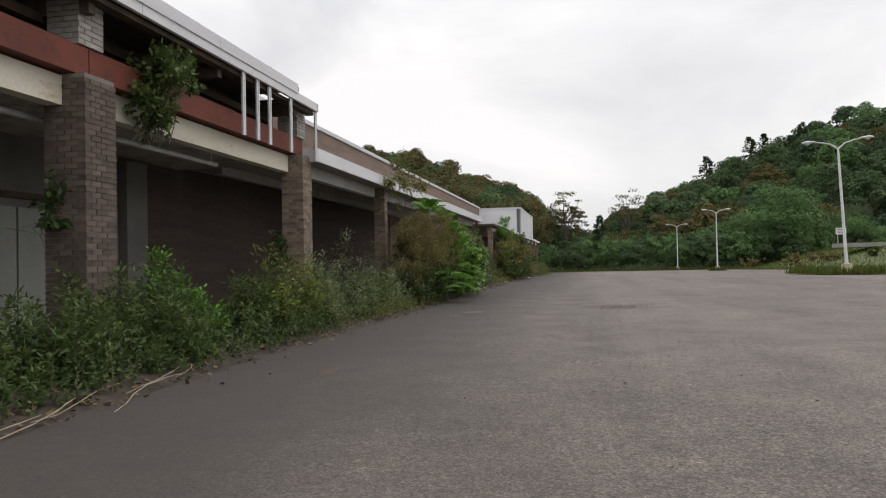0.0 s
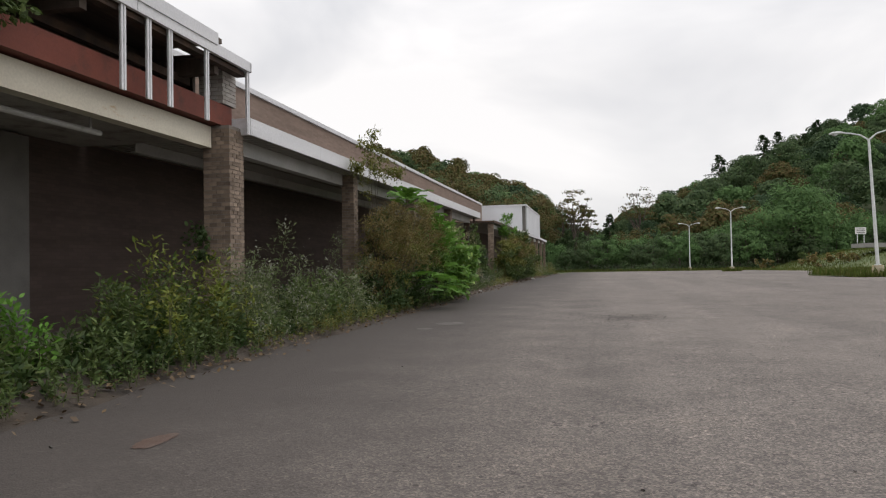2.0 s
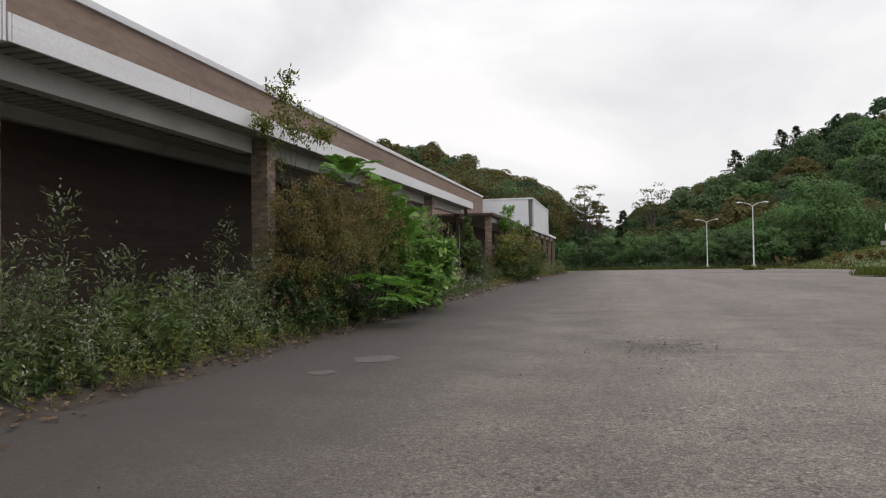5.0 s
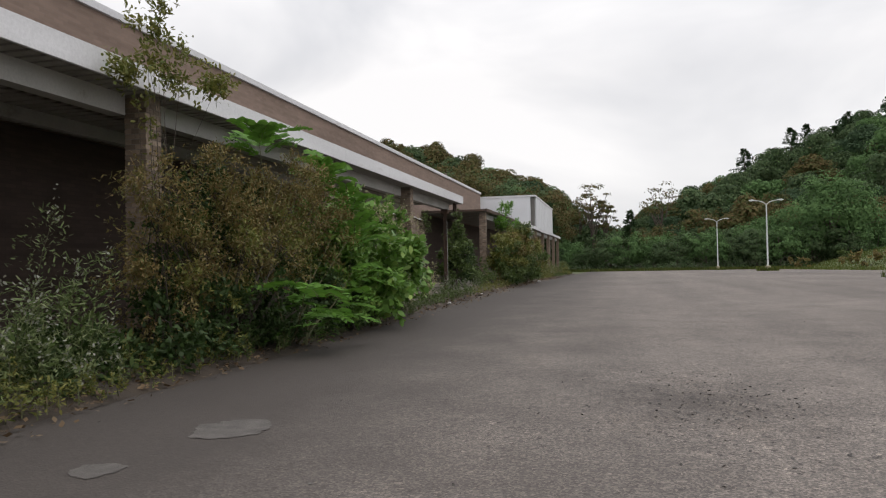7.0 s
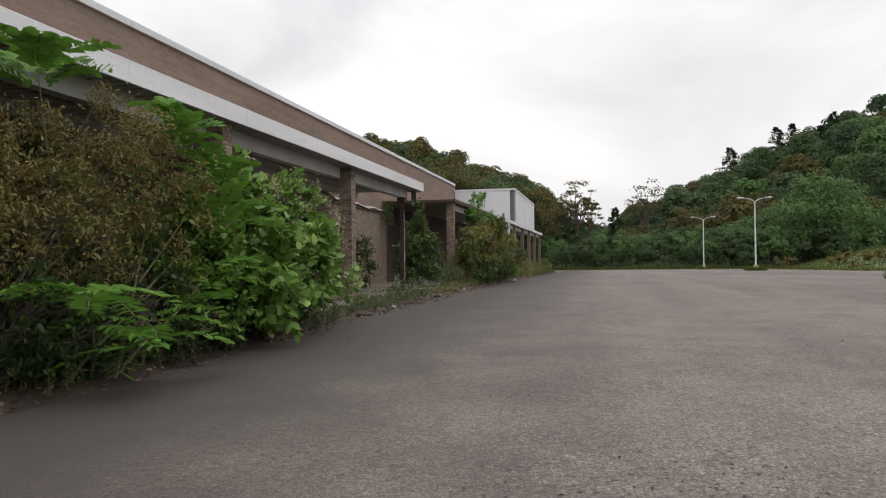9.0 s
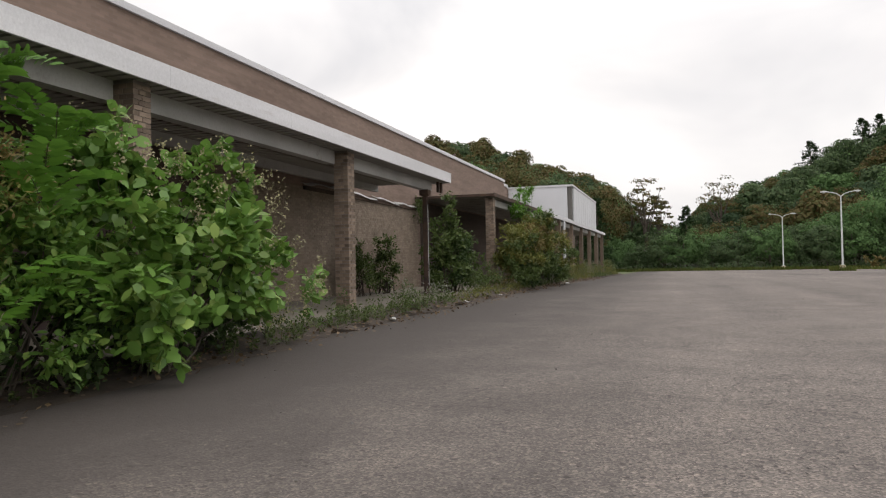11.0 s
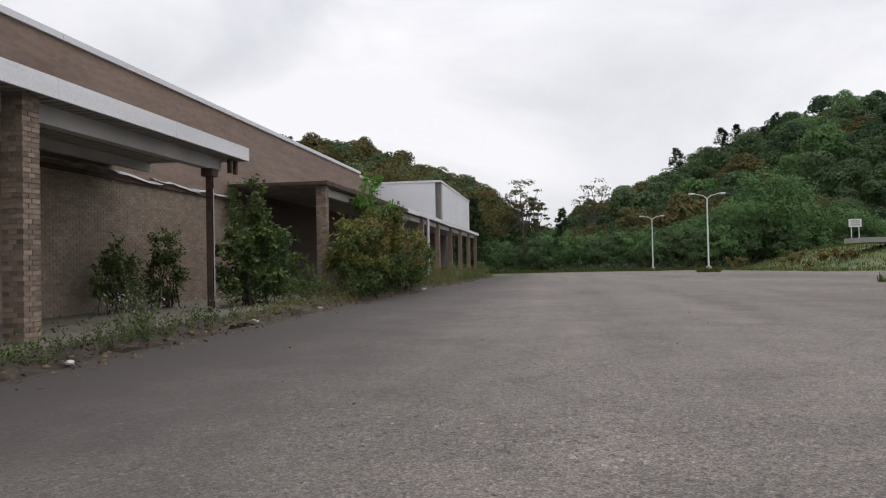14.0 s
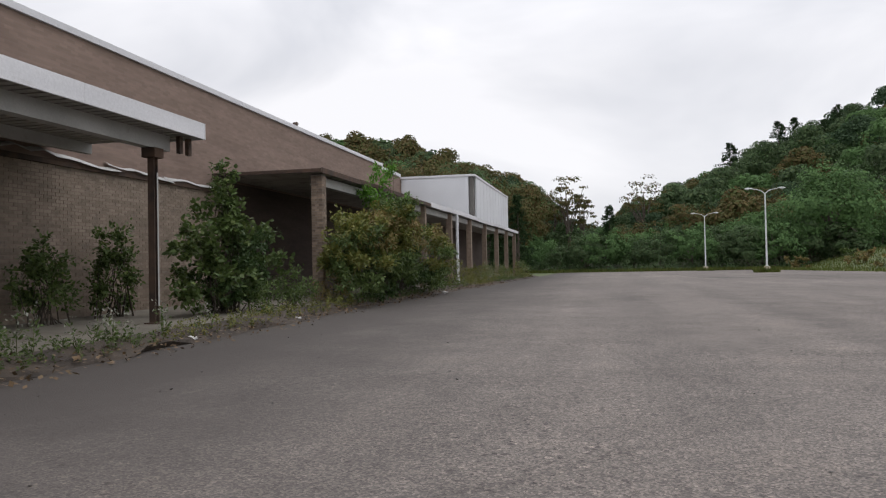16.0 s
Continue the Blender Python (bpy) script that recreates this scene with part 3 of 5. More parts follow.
# single bricks on the stretch of wall that the missing canopy leaves open
rng = np.random.default_rng(9)
V, Fc = [], []
cube_f = [(0, 1, 2, 3), (4, 7, 6, 5), (0, 4, 5, 1), (1, 5, 6, 2), (2, 6, 7, 3), (3, 7, 4, 0)]
for c in range(45):
    z0 = 0.16 + c * 0.0677
    for k in range(67):
        y0 = 31.42 + k * 0.203 + (c % 2) * 0.1
        if y0 + 0.19 > 45:
            continue
        d = 0.006 + rng.uniform(-0.003, 0.004) - (0.02 if rng.random() < 0.04 else 0)
        d = max(d, 0.002)
        b0 = len(V)
        V += [(WALL - 0.02, y0, z0), (WALL - 0.02, y0 + 0.192, z0), (WALL - 0.02, y0 + 0.192, z0 + 0.057), (WALL - 0.02, y0, z0 + 0.057),
              (WALL + d, y0, z0), (WALL + d, y0 + 0.192, z0), (WALL + d, y0 + 0.192, z0 + 0.057), (WALL + d, y0, z0 + 0.057)]
        Fc += [tuple(b0 + i for i in f) for f in cube_f]
ob = raw_part("bricks", V, Fc, BRICK_ISLE, wall)
tagged(ob, "exposed buff bricks", kind="stuff")

# boarded shop windows with a pilaster
pil = box_part("pilaster", (WALL, WALL + 0.2, 12.1, 12.75, 0.15, 3.3), PILASTER, bevel=0.01)
tagged(pil, "grey rendered pilaster beside the boarding", "pilaster", kind="structure")
boarding = thing("boarded_shopfront", (WALL, 6, 0.15), "pale boards closing the old shop windows", "boarding")
for k in range(13):
    y0 = -3.5 + k * 1.19
    h = 2.06 if k % 3 else 2.16
    o = box_part("board", (0.01, 0.06, y0 - 6, y0 + 1.15 - 6, 0.0, h), BOARD, boarding, bevel=0.006)
box_part("head_rail", (0.01, 0.09, -9.5, 6.0, 2.2, 2.3), RUST, boarding)

# high canopy: open frame above the first bays
hi = thing("high_canopy", (-6.05, 14.2, 3.4), "stripped high canopy with red steel, cream beams and loose white slats", "canopy")


def local(par, x0, x1, y0, y1, z0, z1):
    p = par.location
    return (x0 - p.x, x1 - p.x, y0 - p.y, y1 - p.y, z0 - p.z, z1 - p.z)


box_part("roof_deck", local(hi, -9.3, -6.1, -40, 13.4, 4.72, 4.80), DECK, hi)
box_part("roof_deck", local(hi, -9.3, -6.1, 13.4, 14.15, 4.55, 4.60), DECK, hi)
box_part("lower_ceiling", local(hi, -9.3, -6.75, -40, 14.1, 3.36, 3.42), SOFFIT, hi, "stained soffit")
box_part("rear_bulkhead", local(hi, -7.6, -7.5, -40, 14.1, 3.42, 4.7), SHADED_BRICK, hi, "dark brown bulkhead")
for k in range(9):
    y0 = 13.1 - 3.05 * (k + 1)
    box_part("trim_cap", local(hi, -6.1, -5.98, y0, y0 + 3.04, 4.60, 4.79), WHITE_METAL, hi, "white metal trim", 0.006)
for k in range(9):
    y0 = 14.2 - 3.05 * (k + 1)
    box_part("trim", local(hi, -6.06, -6.0, y0, y0 + 3.04, 4.46, 4.63), WHITE_METAL, hi, "white metal trim", 0.006)
box_part("trim", local(hi, -7.4, -6.0, 14.15, 14.2, 4.46, 4.62), WHITE_METAL, hi, "white metal trim", 0.006)
box_part("end_panel", local(hi, -9.3, -7.0, 14.02, 14.1, 3.42, 4.55), DECK, hi)
box_part("end_panel", local(hi, -9.3, -7.0, 13.3, 13.38, 4.5, 4.72), DECK, hi)
box_part("edge_angle", local(hi, -6.25, -6.09, -40, 14.14, 4.38, 4.45), RUST, hi)
for k in range(14):
    y0 = 13.4 - 3.0 * k
    box_part("joist", local(hi, -7.5, -6.2, y0 - 0.06, y0 + 0.06, 4.25, 4.50), DECK, hi)
box_part("purlin", local(hi, -6.95, -6.85, -40, 13.7, 4.18, 4.30), RUST, hi)


def channel_beam(name, par, x, y0, y1, z0, z1, depth, material, label):
    """A steel channel with its flanges turned back."""
    bm = bmesh.new()
    p = par.location
    prof = [(x, z0), (x, z1), (x - depth, z1), (x - depth, z1 - 0.02), (x - 0.02, z1 - 0.02), (x - 0.02, z0 + 0.02), (x - depth, z0 + 0.02), (x - depth, z0)]
    a = [bm.verts.new((u - p.x, y0 - p.y, w - p.z)) for u, w in prof]
    b = [bm.verts.new((u - p.x, y1 - p.y, w - p.z)) for u, w in prof]
    for k in range(8):
        bm.faces.new((a[k], a[(k + 1) % 8], b[(k + 1) % 8], b[k]))
    bm.faces.new(a[::-1])
    bm.faces.new(b)
    bmesh.ops.recalc_face_normals(bm, faces=bm.faces)
    return part(name, bm, material, par, label)


COLS = [32.32, 26.2, 20.15, 14.04, 7.55] + [7.55 - 6.4 * k for k in range(1, 8)]
for k in range(3, 11):
    y1, y0 = COLS[k], COLS[k + 1]
    channel_beam("red_beam", hi, -6.36, y0 + (0.0), y1 + (0.12 if k == 3 else -0.02), 3.53, 3.88, 0.25, RED_STEEL, "red oxide steel beam")
    channel_beam("cream_beam", hi, -6.52, y0 + 0.27, y1 - 0.27, 3.15, 3.50, 0.2, BEAM_PAINT, "rust-stained cream beam")
for y in (10.9, 11.42, 11.9, 12.84, 14.12):
    bm = bmesh.new()
    p = hi.location
    for o in (-0.045, 0.012):
        add_box(bm, -6.055 - p.x, -6.025 - p.x, y + o - p.y, y + o + 0.034 - p.y, 3.40 - p.z, 4.47 - p.z)
    add_box(bm, -6.06 - p.x, -6.045 - p.x, y - 0.045 - p.y, y + 0.046 - p.y, 3.40 - p.z, 4.47 - p.z)
    o = part("slat", bm, WHITE_METAL, hi, "loose white slat")
pipe_bm = bmesh.new()
p = hi.location
add_tube(pipe_bm, [(-7.0 - p.x, -40 - p.y, 3.03 - p.z), (-7.0 - p.x, 0 - p.y, 3.03 - p.z), (-7.0 - p.x, 11.7 - p.y, 3.05 - p.z)], [0.04] * 3, 10)
for y in (2.5, 6.0, 9.5, 11.5):
    add_box(pipe_bm, -7.01 - p.x, -6.99 - p.x, y - p.y, y + 0.03 - p.y, 3.06 - p.z, 3.37 - p.z)
part("conduit_pipe", pipe_bm, BEAM_GREY, hi, "grey pipe under the soffit")

# low canopy
lo = thing("low_canopy", (-6.05, 26, 3.4), "long low canopy with white fascia and ribbed metal soffit", "canopy")
for k in range(8):
    y0 = 14.25 + k * 3.056
    box_part("fascia", local(lo, -6.07, -6.03, y0, y0 + 3.053, 3.41, 3.70), WHITE_METAL, lo, "white fascia panel", 0.006)
box_part("fascia", local(lo, -7.3, -6.03, 38.70, 38.73, 3.41, 3.70), WHITE_METAL, lo, "white fascia return", 0.006)
box_part("fascia", local(lo, -6.9, -6.03, 14.2, 14.24, 3.41, 3.70), WHITE_METAL, lo, "white fascia return", 0.006)
box_part("roof_deck", local(lo, WALL, -6.07, 14.25, 38.7, 3.56, 3.66), ROOFING, lo)
rib = box_part("soffit_rib", (WALL + 0.03 + 6.05, -6.07 + 6.05, 14.27 - 26, 14.41 - 26, 3.44 - 3.4, 3.56 - 3.4), SOFFIT, lo)
for k in range(1, 122):
    o = new("soffit_rib", rib.data)
    o.parent = lo
    o.location = (0, k * 0.2, 0)
ends = [14.3] + sorted(y for y in COLS[:3]) + [38.35]
for y0, y1 in zip(ends, ends[1:]):
    o = channel_beam("beam", lo, -6.52, y0 + 0.19, y1 - (0.19 if y1 < 38 else -0.02), 3.17, 3.44, 0.2, BEAM_GREY, "grey painted beam")
channel_beam("rear_beam", lo, -8.3, 14.3, 38.6, 3.25, 3.44, 0.12, BEAM_GREY, "stained grey rear beam")
for y in (38.35, 38.62):
    box_part("bracket", local(lo, -6.35, -6.28, y - 0.05, y + 0.05, 3.12, 3.42), RUST, lo)
post = thing("steel_post", (-6.58, 37.95, 0.15), "rusty dark steel post carrying the canopy's end", "post")
bm = bmesh.new()
add_box(bm, -0.06, 0.06, -0.06, -0.045, 0, 3.0)
add_box(bm, -0.06, 0.06, 0.045, 0.06, 0, 3.0)
add_box(bm, -0.008, 0.008, -0.045, 0.045, 0, 3.0)
part("shaft", bm, RUST, post)
box_part("cap_plate", (-0.13, 0.13, -0.13, 0.13, 2.85, 3.02), RUST, post, bevel=0.01)
box_part("base_plate", (-0.12, 0.12, -0.12, 0.12, 0, 0.02), RUST, post)
box_part("edge_strip", (0.061, 0.066, 0.02, 0.055, 0.3, 2.6), BEAM_GREY, post, "flaking pale paint on one flange")

# torn flashing left on the wall
fl = thing("torn_flashing", (WALL, 40, 3.1), "bent white flashing hanging torn along the wall", "flashing")
bm = bmesh.new()
add_box(bm, 0.0, 0.07, -4.2, 4.6, 0.02, 0.12)
part("ledger", bm, RUST, fl, "rotten ledger board")
rng = np.random.default_rng(3)
for (y0, y1, za, zb, w) in ((-4.4, -1.6, 0.22, 0.30, 0.5), (-1.9, 0.6, 0.30, 0.12, 0.4), (0.2, 2.6, 0.26, 0.14, 0.35), (2.2, 4.6, 0.2, 0.16, 0.3)):
    bm = bmesh.new()
    g = []
    for i in range(9):
        t = i / 8
        y = y0 + (y1 - y0) * t
        z = za + (zb - za) * t + rng.uniform(-0.03, 0.03)
        g.append([bm.verts.new((0.02 + w * s * 0.3, y, z - 0.07 * s * s + rng.uniform(-0.025, 0.025) * s)) for s in (0, 0.5, 1.0)])
    for a, b in zip(g, g[1:]):
        for i in range(2):
            bm.faces.new((a[i], a[i + 1], b[i + 1], b[i]))
    o = part("sheet", bm, BEAM_GREY, fl, "bent pale sheet")
    o.modifiers.new("thick", 'SOLIDIFY').thickness = 0.006

# far canopy
fc = thing("far_canopy", (-6.2, 60, 3.5), "sagging far canopy with a pale fascia", "canopy")
for k in range(15):
    y0 = 44.6 + k * 3.1
    sag = 0.05 * math.sin(k * 1.3)
    box_part("fascia", local(fc, -6.2, -6.15, y0, y0 + 3.09, 3.52 + sag * 0.4, (3.74 if k > 3 else 3.66) + sag * 0.4), WHITE_METAL if k > 3 else RUST, fc, "", 0.006)
box_part("roof_deck", local(fc, WALL, -6.2, 44.6, 91.1, 3.6, 3.64), ROOFING, fc)
box_part("soffit", local(fc, WALL, -6.2, 44.65, 91.05, 3.55, 3.598), SOFFIT, fc, "stained soffit")
box_part("end_edge", local(fc, WALL, -6.15, 44.5, 44.56, 3.54, 3.63), RUST, fc, "rusted raw edge of the deck")
channel_beam("beam", fc, -6.45, 44.9, 91.0, 3.25, 3.5, 0.2, BEAM_GREY, "grey beam")
FAR_COLS = (44.95, 50.8, 56.4, 61.9, 67.5, 73.1, 78.7, 84.3, 89.9)
dp = thing("downpipe", (-6.2, 62.9, float(fall(62.9)) + 0.15), "white downpipe beside a canopy column", "downpipe")
bm = bmesh.new()
add_tube(bm, [(0, 0, 0), (0, 0, 3.4), (-0.05, 0, 3.6)], [0.085] * 3, 8)
part("pipe", bm, WHITE_PANEL, dp)

# white sign box
sb = thing("sign_box", (-6.85, 80, 3.85), "large blank white sign box above the far canopy", "sign box")
box_part("front_panel", local(sb, -6.95, -6.85, 72.9, 89.5, 3.85, 6.62), WHITE_PANEL, sb, "blank white front panel", 0.01)
box_part("side_panel", local(sb, -11.75, -7.25, 72.2, 72.3, 3.85, 6.62), WHITE_PANEL, sb, "blank white side panel", 0.01)
box_part("corner_strip", local(sb, -7.24, -6.96, 72.35, 72.89, 3.85, 6.62), PILASTER, sb, "dark gap at the corner")
box_part("side_panel", local(sb, -11.75, -6.95, 89.4, 89.5, 3.85, 6.62), WHITE_PANEL, sb, "blank white side panel", 0.01)
box_part("cap", local(sb, -11.8, -6.8, 72.15, 89.55, 6.62, 6.76), WHITE_METAL, sb, "white metal cap", 0.01)
for k in range(11):
    y0 = 72.9 + k * 1.51
    box_part("panel_seam", local(sb, -6.849, -6.842, y0, y0 + 0.02, 3.9, 6.6), WHITE_METAL, sb)
vent = thing("roof_vent", (-9.45, 50.2, 5.94), "small dark vent pipe on the parapet", "vent")
bm = bmesh.new()
add_tube(bm, [(0, 0, 0), (0, 0, 0.12), (0, 0.25, 0.16)], [0.05, 0.05, 0.07], 8)
part("pipe", bm, RUST, vent)

# ---- brick columns ----
brick_meshes = {}


def brick_data(l, d, h, material):
    key = (round(l, 3), round(d, 3), material.name)
    if key not in brick_meshes:
        bm = bmesh.new()
        add_box(bm, -l / 2, l / 2, -d / 2, d / 2, 0, h)
        me = bpy.data.meshes.new("brick")
        bm.to_mesh(me)
        bm.free()
        me.materials.append(material)
        brick_meshes[key] = me
    return brick_meshes[key]


def brick_column(x, y, w, z0, z1, material, label, seed, single=True):
    e = thing("brick_column", (x, y, z0), label, "column", "canopy columns")
    j = 0.012
    box_part("mortar_core", (-w / 2 + j, w / 2 - j, -w / 2 + j, w / 2 - j, 0, z1 - z0), MORTAR if single else material, e)
    if not single:
        return e
    rng = np.random.default_rng(seed)
    courses = int((z1 - z0) / 0.0677)
    n = 2 if w < 0.45 else 3
    for c in range(courses):
        turn = c % 2
        L = w / n
        for s in (-1, 1):
            for k in range(n):
                a = -w / 2 + L * (k + 0.5)
                ob = new("brick", brick_data(L - 0.009, 0.1, 0.058, material))
                ob.parent = e
                o = s * (w / 2 - 0.05) + rng.uniform(-0.003, 0.004)
                ob.matrix_local = pose(a, o, c * 0.0677 + 0.005) if turn == 0 else pose(o, a, c * 0.0677 + 0.005, 0, 0, 90)
            m = w - 0.2
            q = 1 if n == 2 else 2
            for k in range(q):
                a = -m / 2 + m / q * (k + 0.5)
                ob = new("brick", brick_data(m / q - 0.009, 0.1, 0.058, material))
                ob.parent = e
                o = s * (w / 2 - 0.05) + rng.uniform(-0.003, 0.004)
                ob.matrix_local = pose(o, a, c * 0.0677 + 0.005, 0, 0, 90) if turn == 0 else pose(a, o, c * 0.0677 + 0.005)
    return e


# ---- street lamps ----
def street_lamp(x, y, h, turn, label, lean=0.0):
    g = float(fall(y))
    h -= g
    e = thing("street_lamp", (x, y, g), label, "street lamp", "car park lamps")
    e.rotation_euler = (0, radians(lean), radians(turn))
    bm = bmesh.new()
    bmesh.ops.create_cone(bm, segments=12, radius1=0.36, radius2=0.30, depth=0.7, cap_ends=True, matrix=Matrix.Translation((0, 0, 0.30)))
    part("concrete_base", bm, POLE_BASE, e, "chipped yellow concrete base")
    bm = bmesh.new()
    add_tube(bm, [(0, 0, 0.6), (0, 0, h * 0.5), (0, 0, h)], [0.10, 0.085, 0.065], 12)
    add_tube(bm, [(0, 0, 0.62), (0, 0, 0.72)], [0.17, 0.16], 12)
    part("pole", bm, POLE, e)
    for s in (-1, 1):
        bm = bmesh.new()
        add_tube(bm, [(0, 0, h - 0.05), (s * 0.4, 0, h + 0.28), (s * 0.9, 0, h + 0.42), (s * 1.35, 0, h + 0.48)], [0.05, 0.045, 0.04, 0.035], 8)
        part("arm", bm, POLE, e)
        bm = bmesh.new()
        add_tube(bm, [(s * 1.2, 0, h + 0.49), (s * 1.4, 0, h + 0.52), (s * 1.75, 0, h + 0.53), (s * 1.98, 0, h + 0.49)], [0.05, 0.12, 0.15, 0.07], 10)
        for v in bm.verts:
            v.co.z = h + 0.5 + (v.co.z - h - 0.5) * 0.62
        head = part("lamp_head", bm, POLE, e)
        bm = bmesh.new()
        bmesh.ops.create_uvsphere(bm, u_segments=10, v_segments=6, radius=0.12, matrix=Matrix.Translation((s * 1.68, 0, h + 0.43)) @ Matrix.Diagonal((1.2, 0.9, 0.7, 1)))
        part("lens", bm, LENS, head, "glass lens")
    return e


street_lamp(15.15, 47.1, 7.75, -4, "tall white twin-arm street lamp on a weedy island", -2.2)
street_lamp(17.75, 105.1, 7.5, 3, "white twin-arm street lamp on a yellow base")
street_lamp(16.75, 140.4, 7.2, 0, "white twin-arm street lamp by the tree line")

# ---- bank, road, sign and car beyond the lot ----
bank = bmesh.new()
rng = np.random.default_rng(12)
bxs = np.linspace(24, 130, 36)
bys = np.linspace(92, 172, 22)
gv = []
for yv in bys:
    row = []
    for xv in bxs:
        up = np.clip((xv - 27 - 0.03 * (yv - 92)) / 18.0, 0, 1) * np.clip((yv - 92) / 20.0, 0, 1)
        row.append(bank.verts.new((xv, yv, float(fall(yv)) - 0.02 + 3.4 * up * up * (3 - 2 * up) + rng.uniform(-0.08, 0.08) * up)))
    gv.append(row)
for a, b in zip(gv, gv[1:]):
    for i in range(len(bxs) - 1):
        bank.faces.new((a[i], a[i + 1], b[i + 1], b[i]))
tagged(part("grass_bank", bank, GRASS_GROUND), "rough grass bank below the road", "grass bank", kind="structure")
tagged(box_part("road", (37, 130, 113, 119, 2.35, 2.95), ROAD_MAT), "pale raised road beyond the bank", "road", kind="structure")
rs = thing("road_sign", (38.2, 118.6, 2.94), "white road sign on two posts beside the road", "road sign")
box_part("face", (-0.75, 0.75, -0.02, 0.02, 1.45, 2.45), SIGN_FACE, rs, "white sign face", 0.01)
for s in (-0.45, 0.45):
    box_part("post", (s - 0.04, s + 0.04, 0.02, 0.10, 0, 2.35), POLE, rs)
for z in (1.7, 1.95, 2.2):
    box_part("bar", (-0.55, 0.55, -0.026, -0.021, z - 0.05, z + 0.05), PILASTER, rs)

car = thing("parked_car", (24.4, 60.5, float(fall(60.5))), "light blue parked car beyond the island", "car")
prof = [(-2.15, 0.35), (-2.2, 0.7), (-2.0, 0.92), (-1.25, 1.0), (-0.65, 1.40), (0.7, 1.42), (1.35, 1.02), (2.05, 0.92), (2.2, 0.65), (2.15, 0.35)]
bm = bmesh.new()
l0 = [bm.verts.new((x, -0.82 + 0.14 * (z > 1.2), z)) for x, z in prof]
l1 = [bm.verts.new((x, 0.82 - 0.14 * (z > 1.2), z)) for x, z in prof]
bm.faces.new(l0)
bm.faces.new(l1[::-1])
for i in range(len(prof)):
    k = (i + 1) % len(prof)
    bm.faces.new((l0[k], l0[i], l1[i], l1[k]))
bmesh.ops.bevel(bm, geom=list(bm.edges), offset=0.05, segments=2, affect='EDGES')
part("body", bm, CAR_PAINT, car)
for s in (-1, 1):
    bm = bmesh.new()
    vs = [bm.verts.new((x, s * y, z)) for x, y, z in ((-1.05, 0.842, 1.02), (-0.6, 0.73, 1.33), (0.6, 0.73, 1.34), (1.1, 0.842, 1.02))]
    bm.faces.new(vs)
    r = bmesh.ops.extrude_face_region(bm, geom=list(bm.faces))
    bmesh.ops.translate(bm, verts=[v for v in r["geom"] if isinstance(v, bmesh.types.BMVert)], vec=(0, -s * 0.03, 0))
    part("side_window", bm, GLASS_DARK, car)
for x in (-1.35, 1.35):
    for s in (-1, 1):
        bm = bmesh.new()
        bmesh.ops.create_cone(bm, segments=20, radius1=0.33, radius2=0.33, depth=0.2, cap_ends=True, matrix=pose(x, s * 0.76, 0.33, 90))
        w = part("wheel", bm, RUBBER, car)
        bm = bmesh.new()
        bmesh.ops.create_cone(bm, segments=16, radius1=0.2, radius2=0.18, depth=0.04, cap_ends=True, matrix=pose(x, s * 0.87, 0.33, 90))
        part("rim", bm, POLE, w)
car.rotation_euler = (0, 0, radians(100))


# ---- trees ----
def crown_points(rng, height, radius, clumps, per, base=0.25, flat=0.75):
    """Leaf positions gathered in clumps over an uneven crown."""
    out, outs = [], []
    k = 0
    while k < clumps:
        u = unit(rng.normal(size=3))
        if u[2] < -0.55:
            continue
        k += 1
        r = rng.uniform(0.45, 1.0)
        c = np.array([u[0] * radius * r, u[1] * radius * r, height * (base + (1 - base) * 0.5) + u[2] * r * height * (1 - base) * 0.5])
        s = rng.uniform(0.16, 0.34) * radius
        v = unit(rng.normal(size=(per, 3)))
        v[:, 2] = np.abs(v[:, 2]) * np.where(rng.random(per) < 0.75, 1, -1)
        p = c + v * np.array([s, s, s * flat]) * (0.55 + 0.6 * rng.random((per, 1)))
        out.append(p)
        outs.append(v * 0.7 + u * 0.6)
    return np.concatenate(out), np.concatenate(outs)


tree_meshes = {}


def tree_parts(kind, seed, height, radius, clumps, per, leaf, material, base=0.2, flat=0.75):
    rng = np.random.default_rng(seed)
    e = thing("tree", (0, 0, 0), "", "tree")
    bm = bmesh.new()
    lean = rng.normal(size=2) * 0.03 * height
    r = 0.018 * height
    top = Vector((lean[0], lean[1], height * 0.8))
    add_tube(bm, [(0, 0, -0.3), (lean[0] * 0.2, lean[1] * 0.2, height * 0.25), (lean[0] * 0.6, lean[1] * 0.6, height * 0.55), top], [r * 1.3, r, r * 0.6, r * 0.15], 7)
    P, N = crown_points(rng, height, radius, clumps, per, base, flat)
    for t in P[::max(1, len(P) // 14)][:14]:
        b = Vector((lean[0] * 0.4, lean[1] * 0.4, height * rng.uniform(0.25, 0.5)))
        branches(bm, rng, b, [t], r * 0.4, 5)
    part("trunk", bm, BARK, e)
    quad_mesh("crown", tangent_quads(rng, P, N, leaf, 0.32), material, e)
    return e


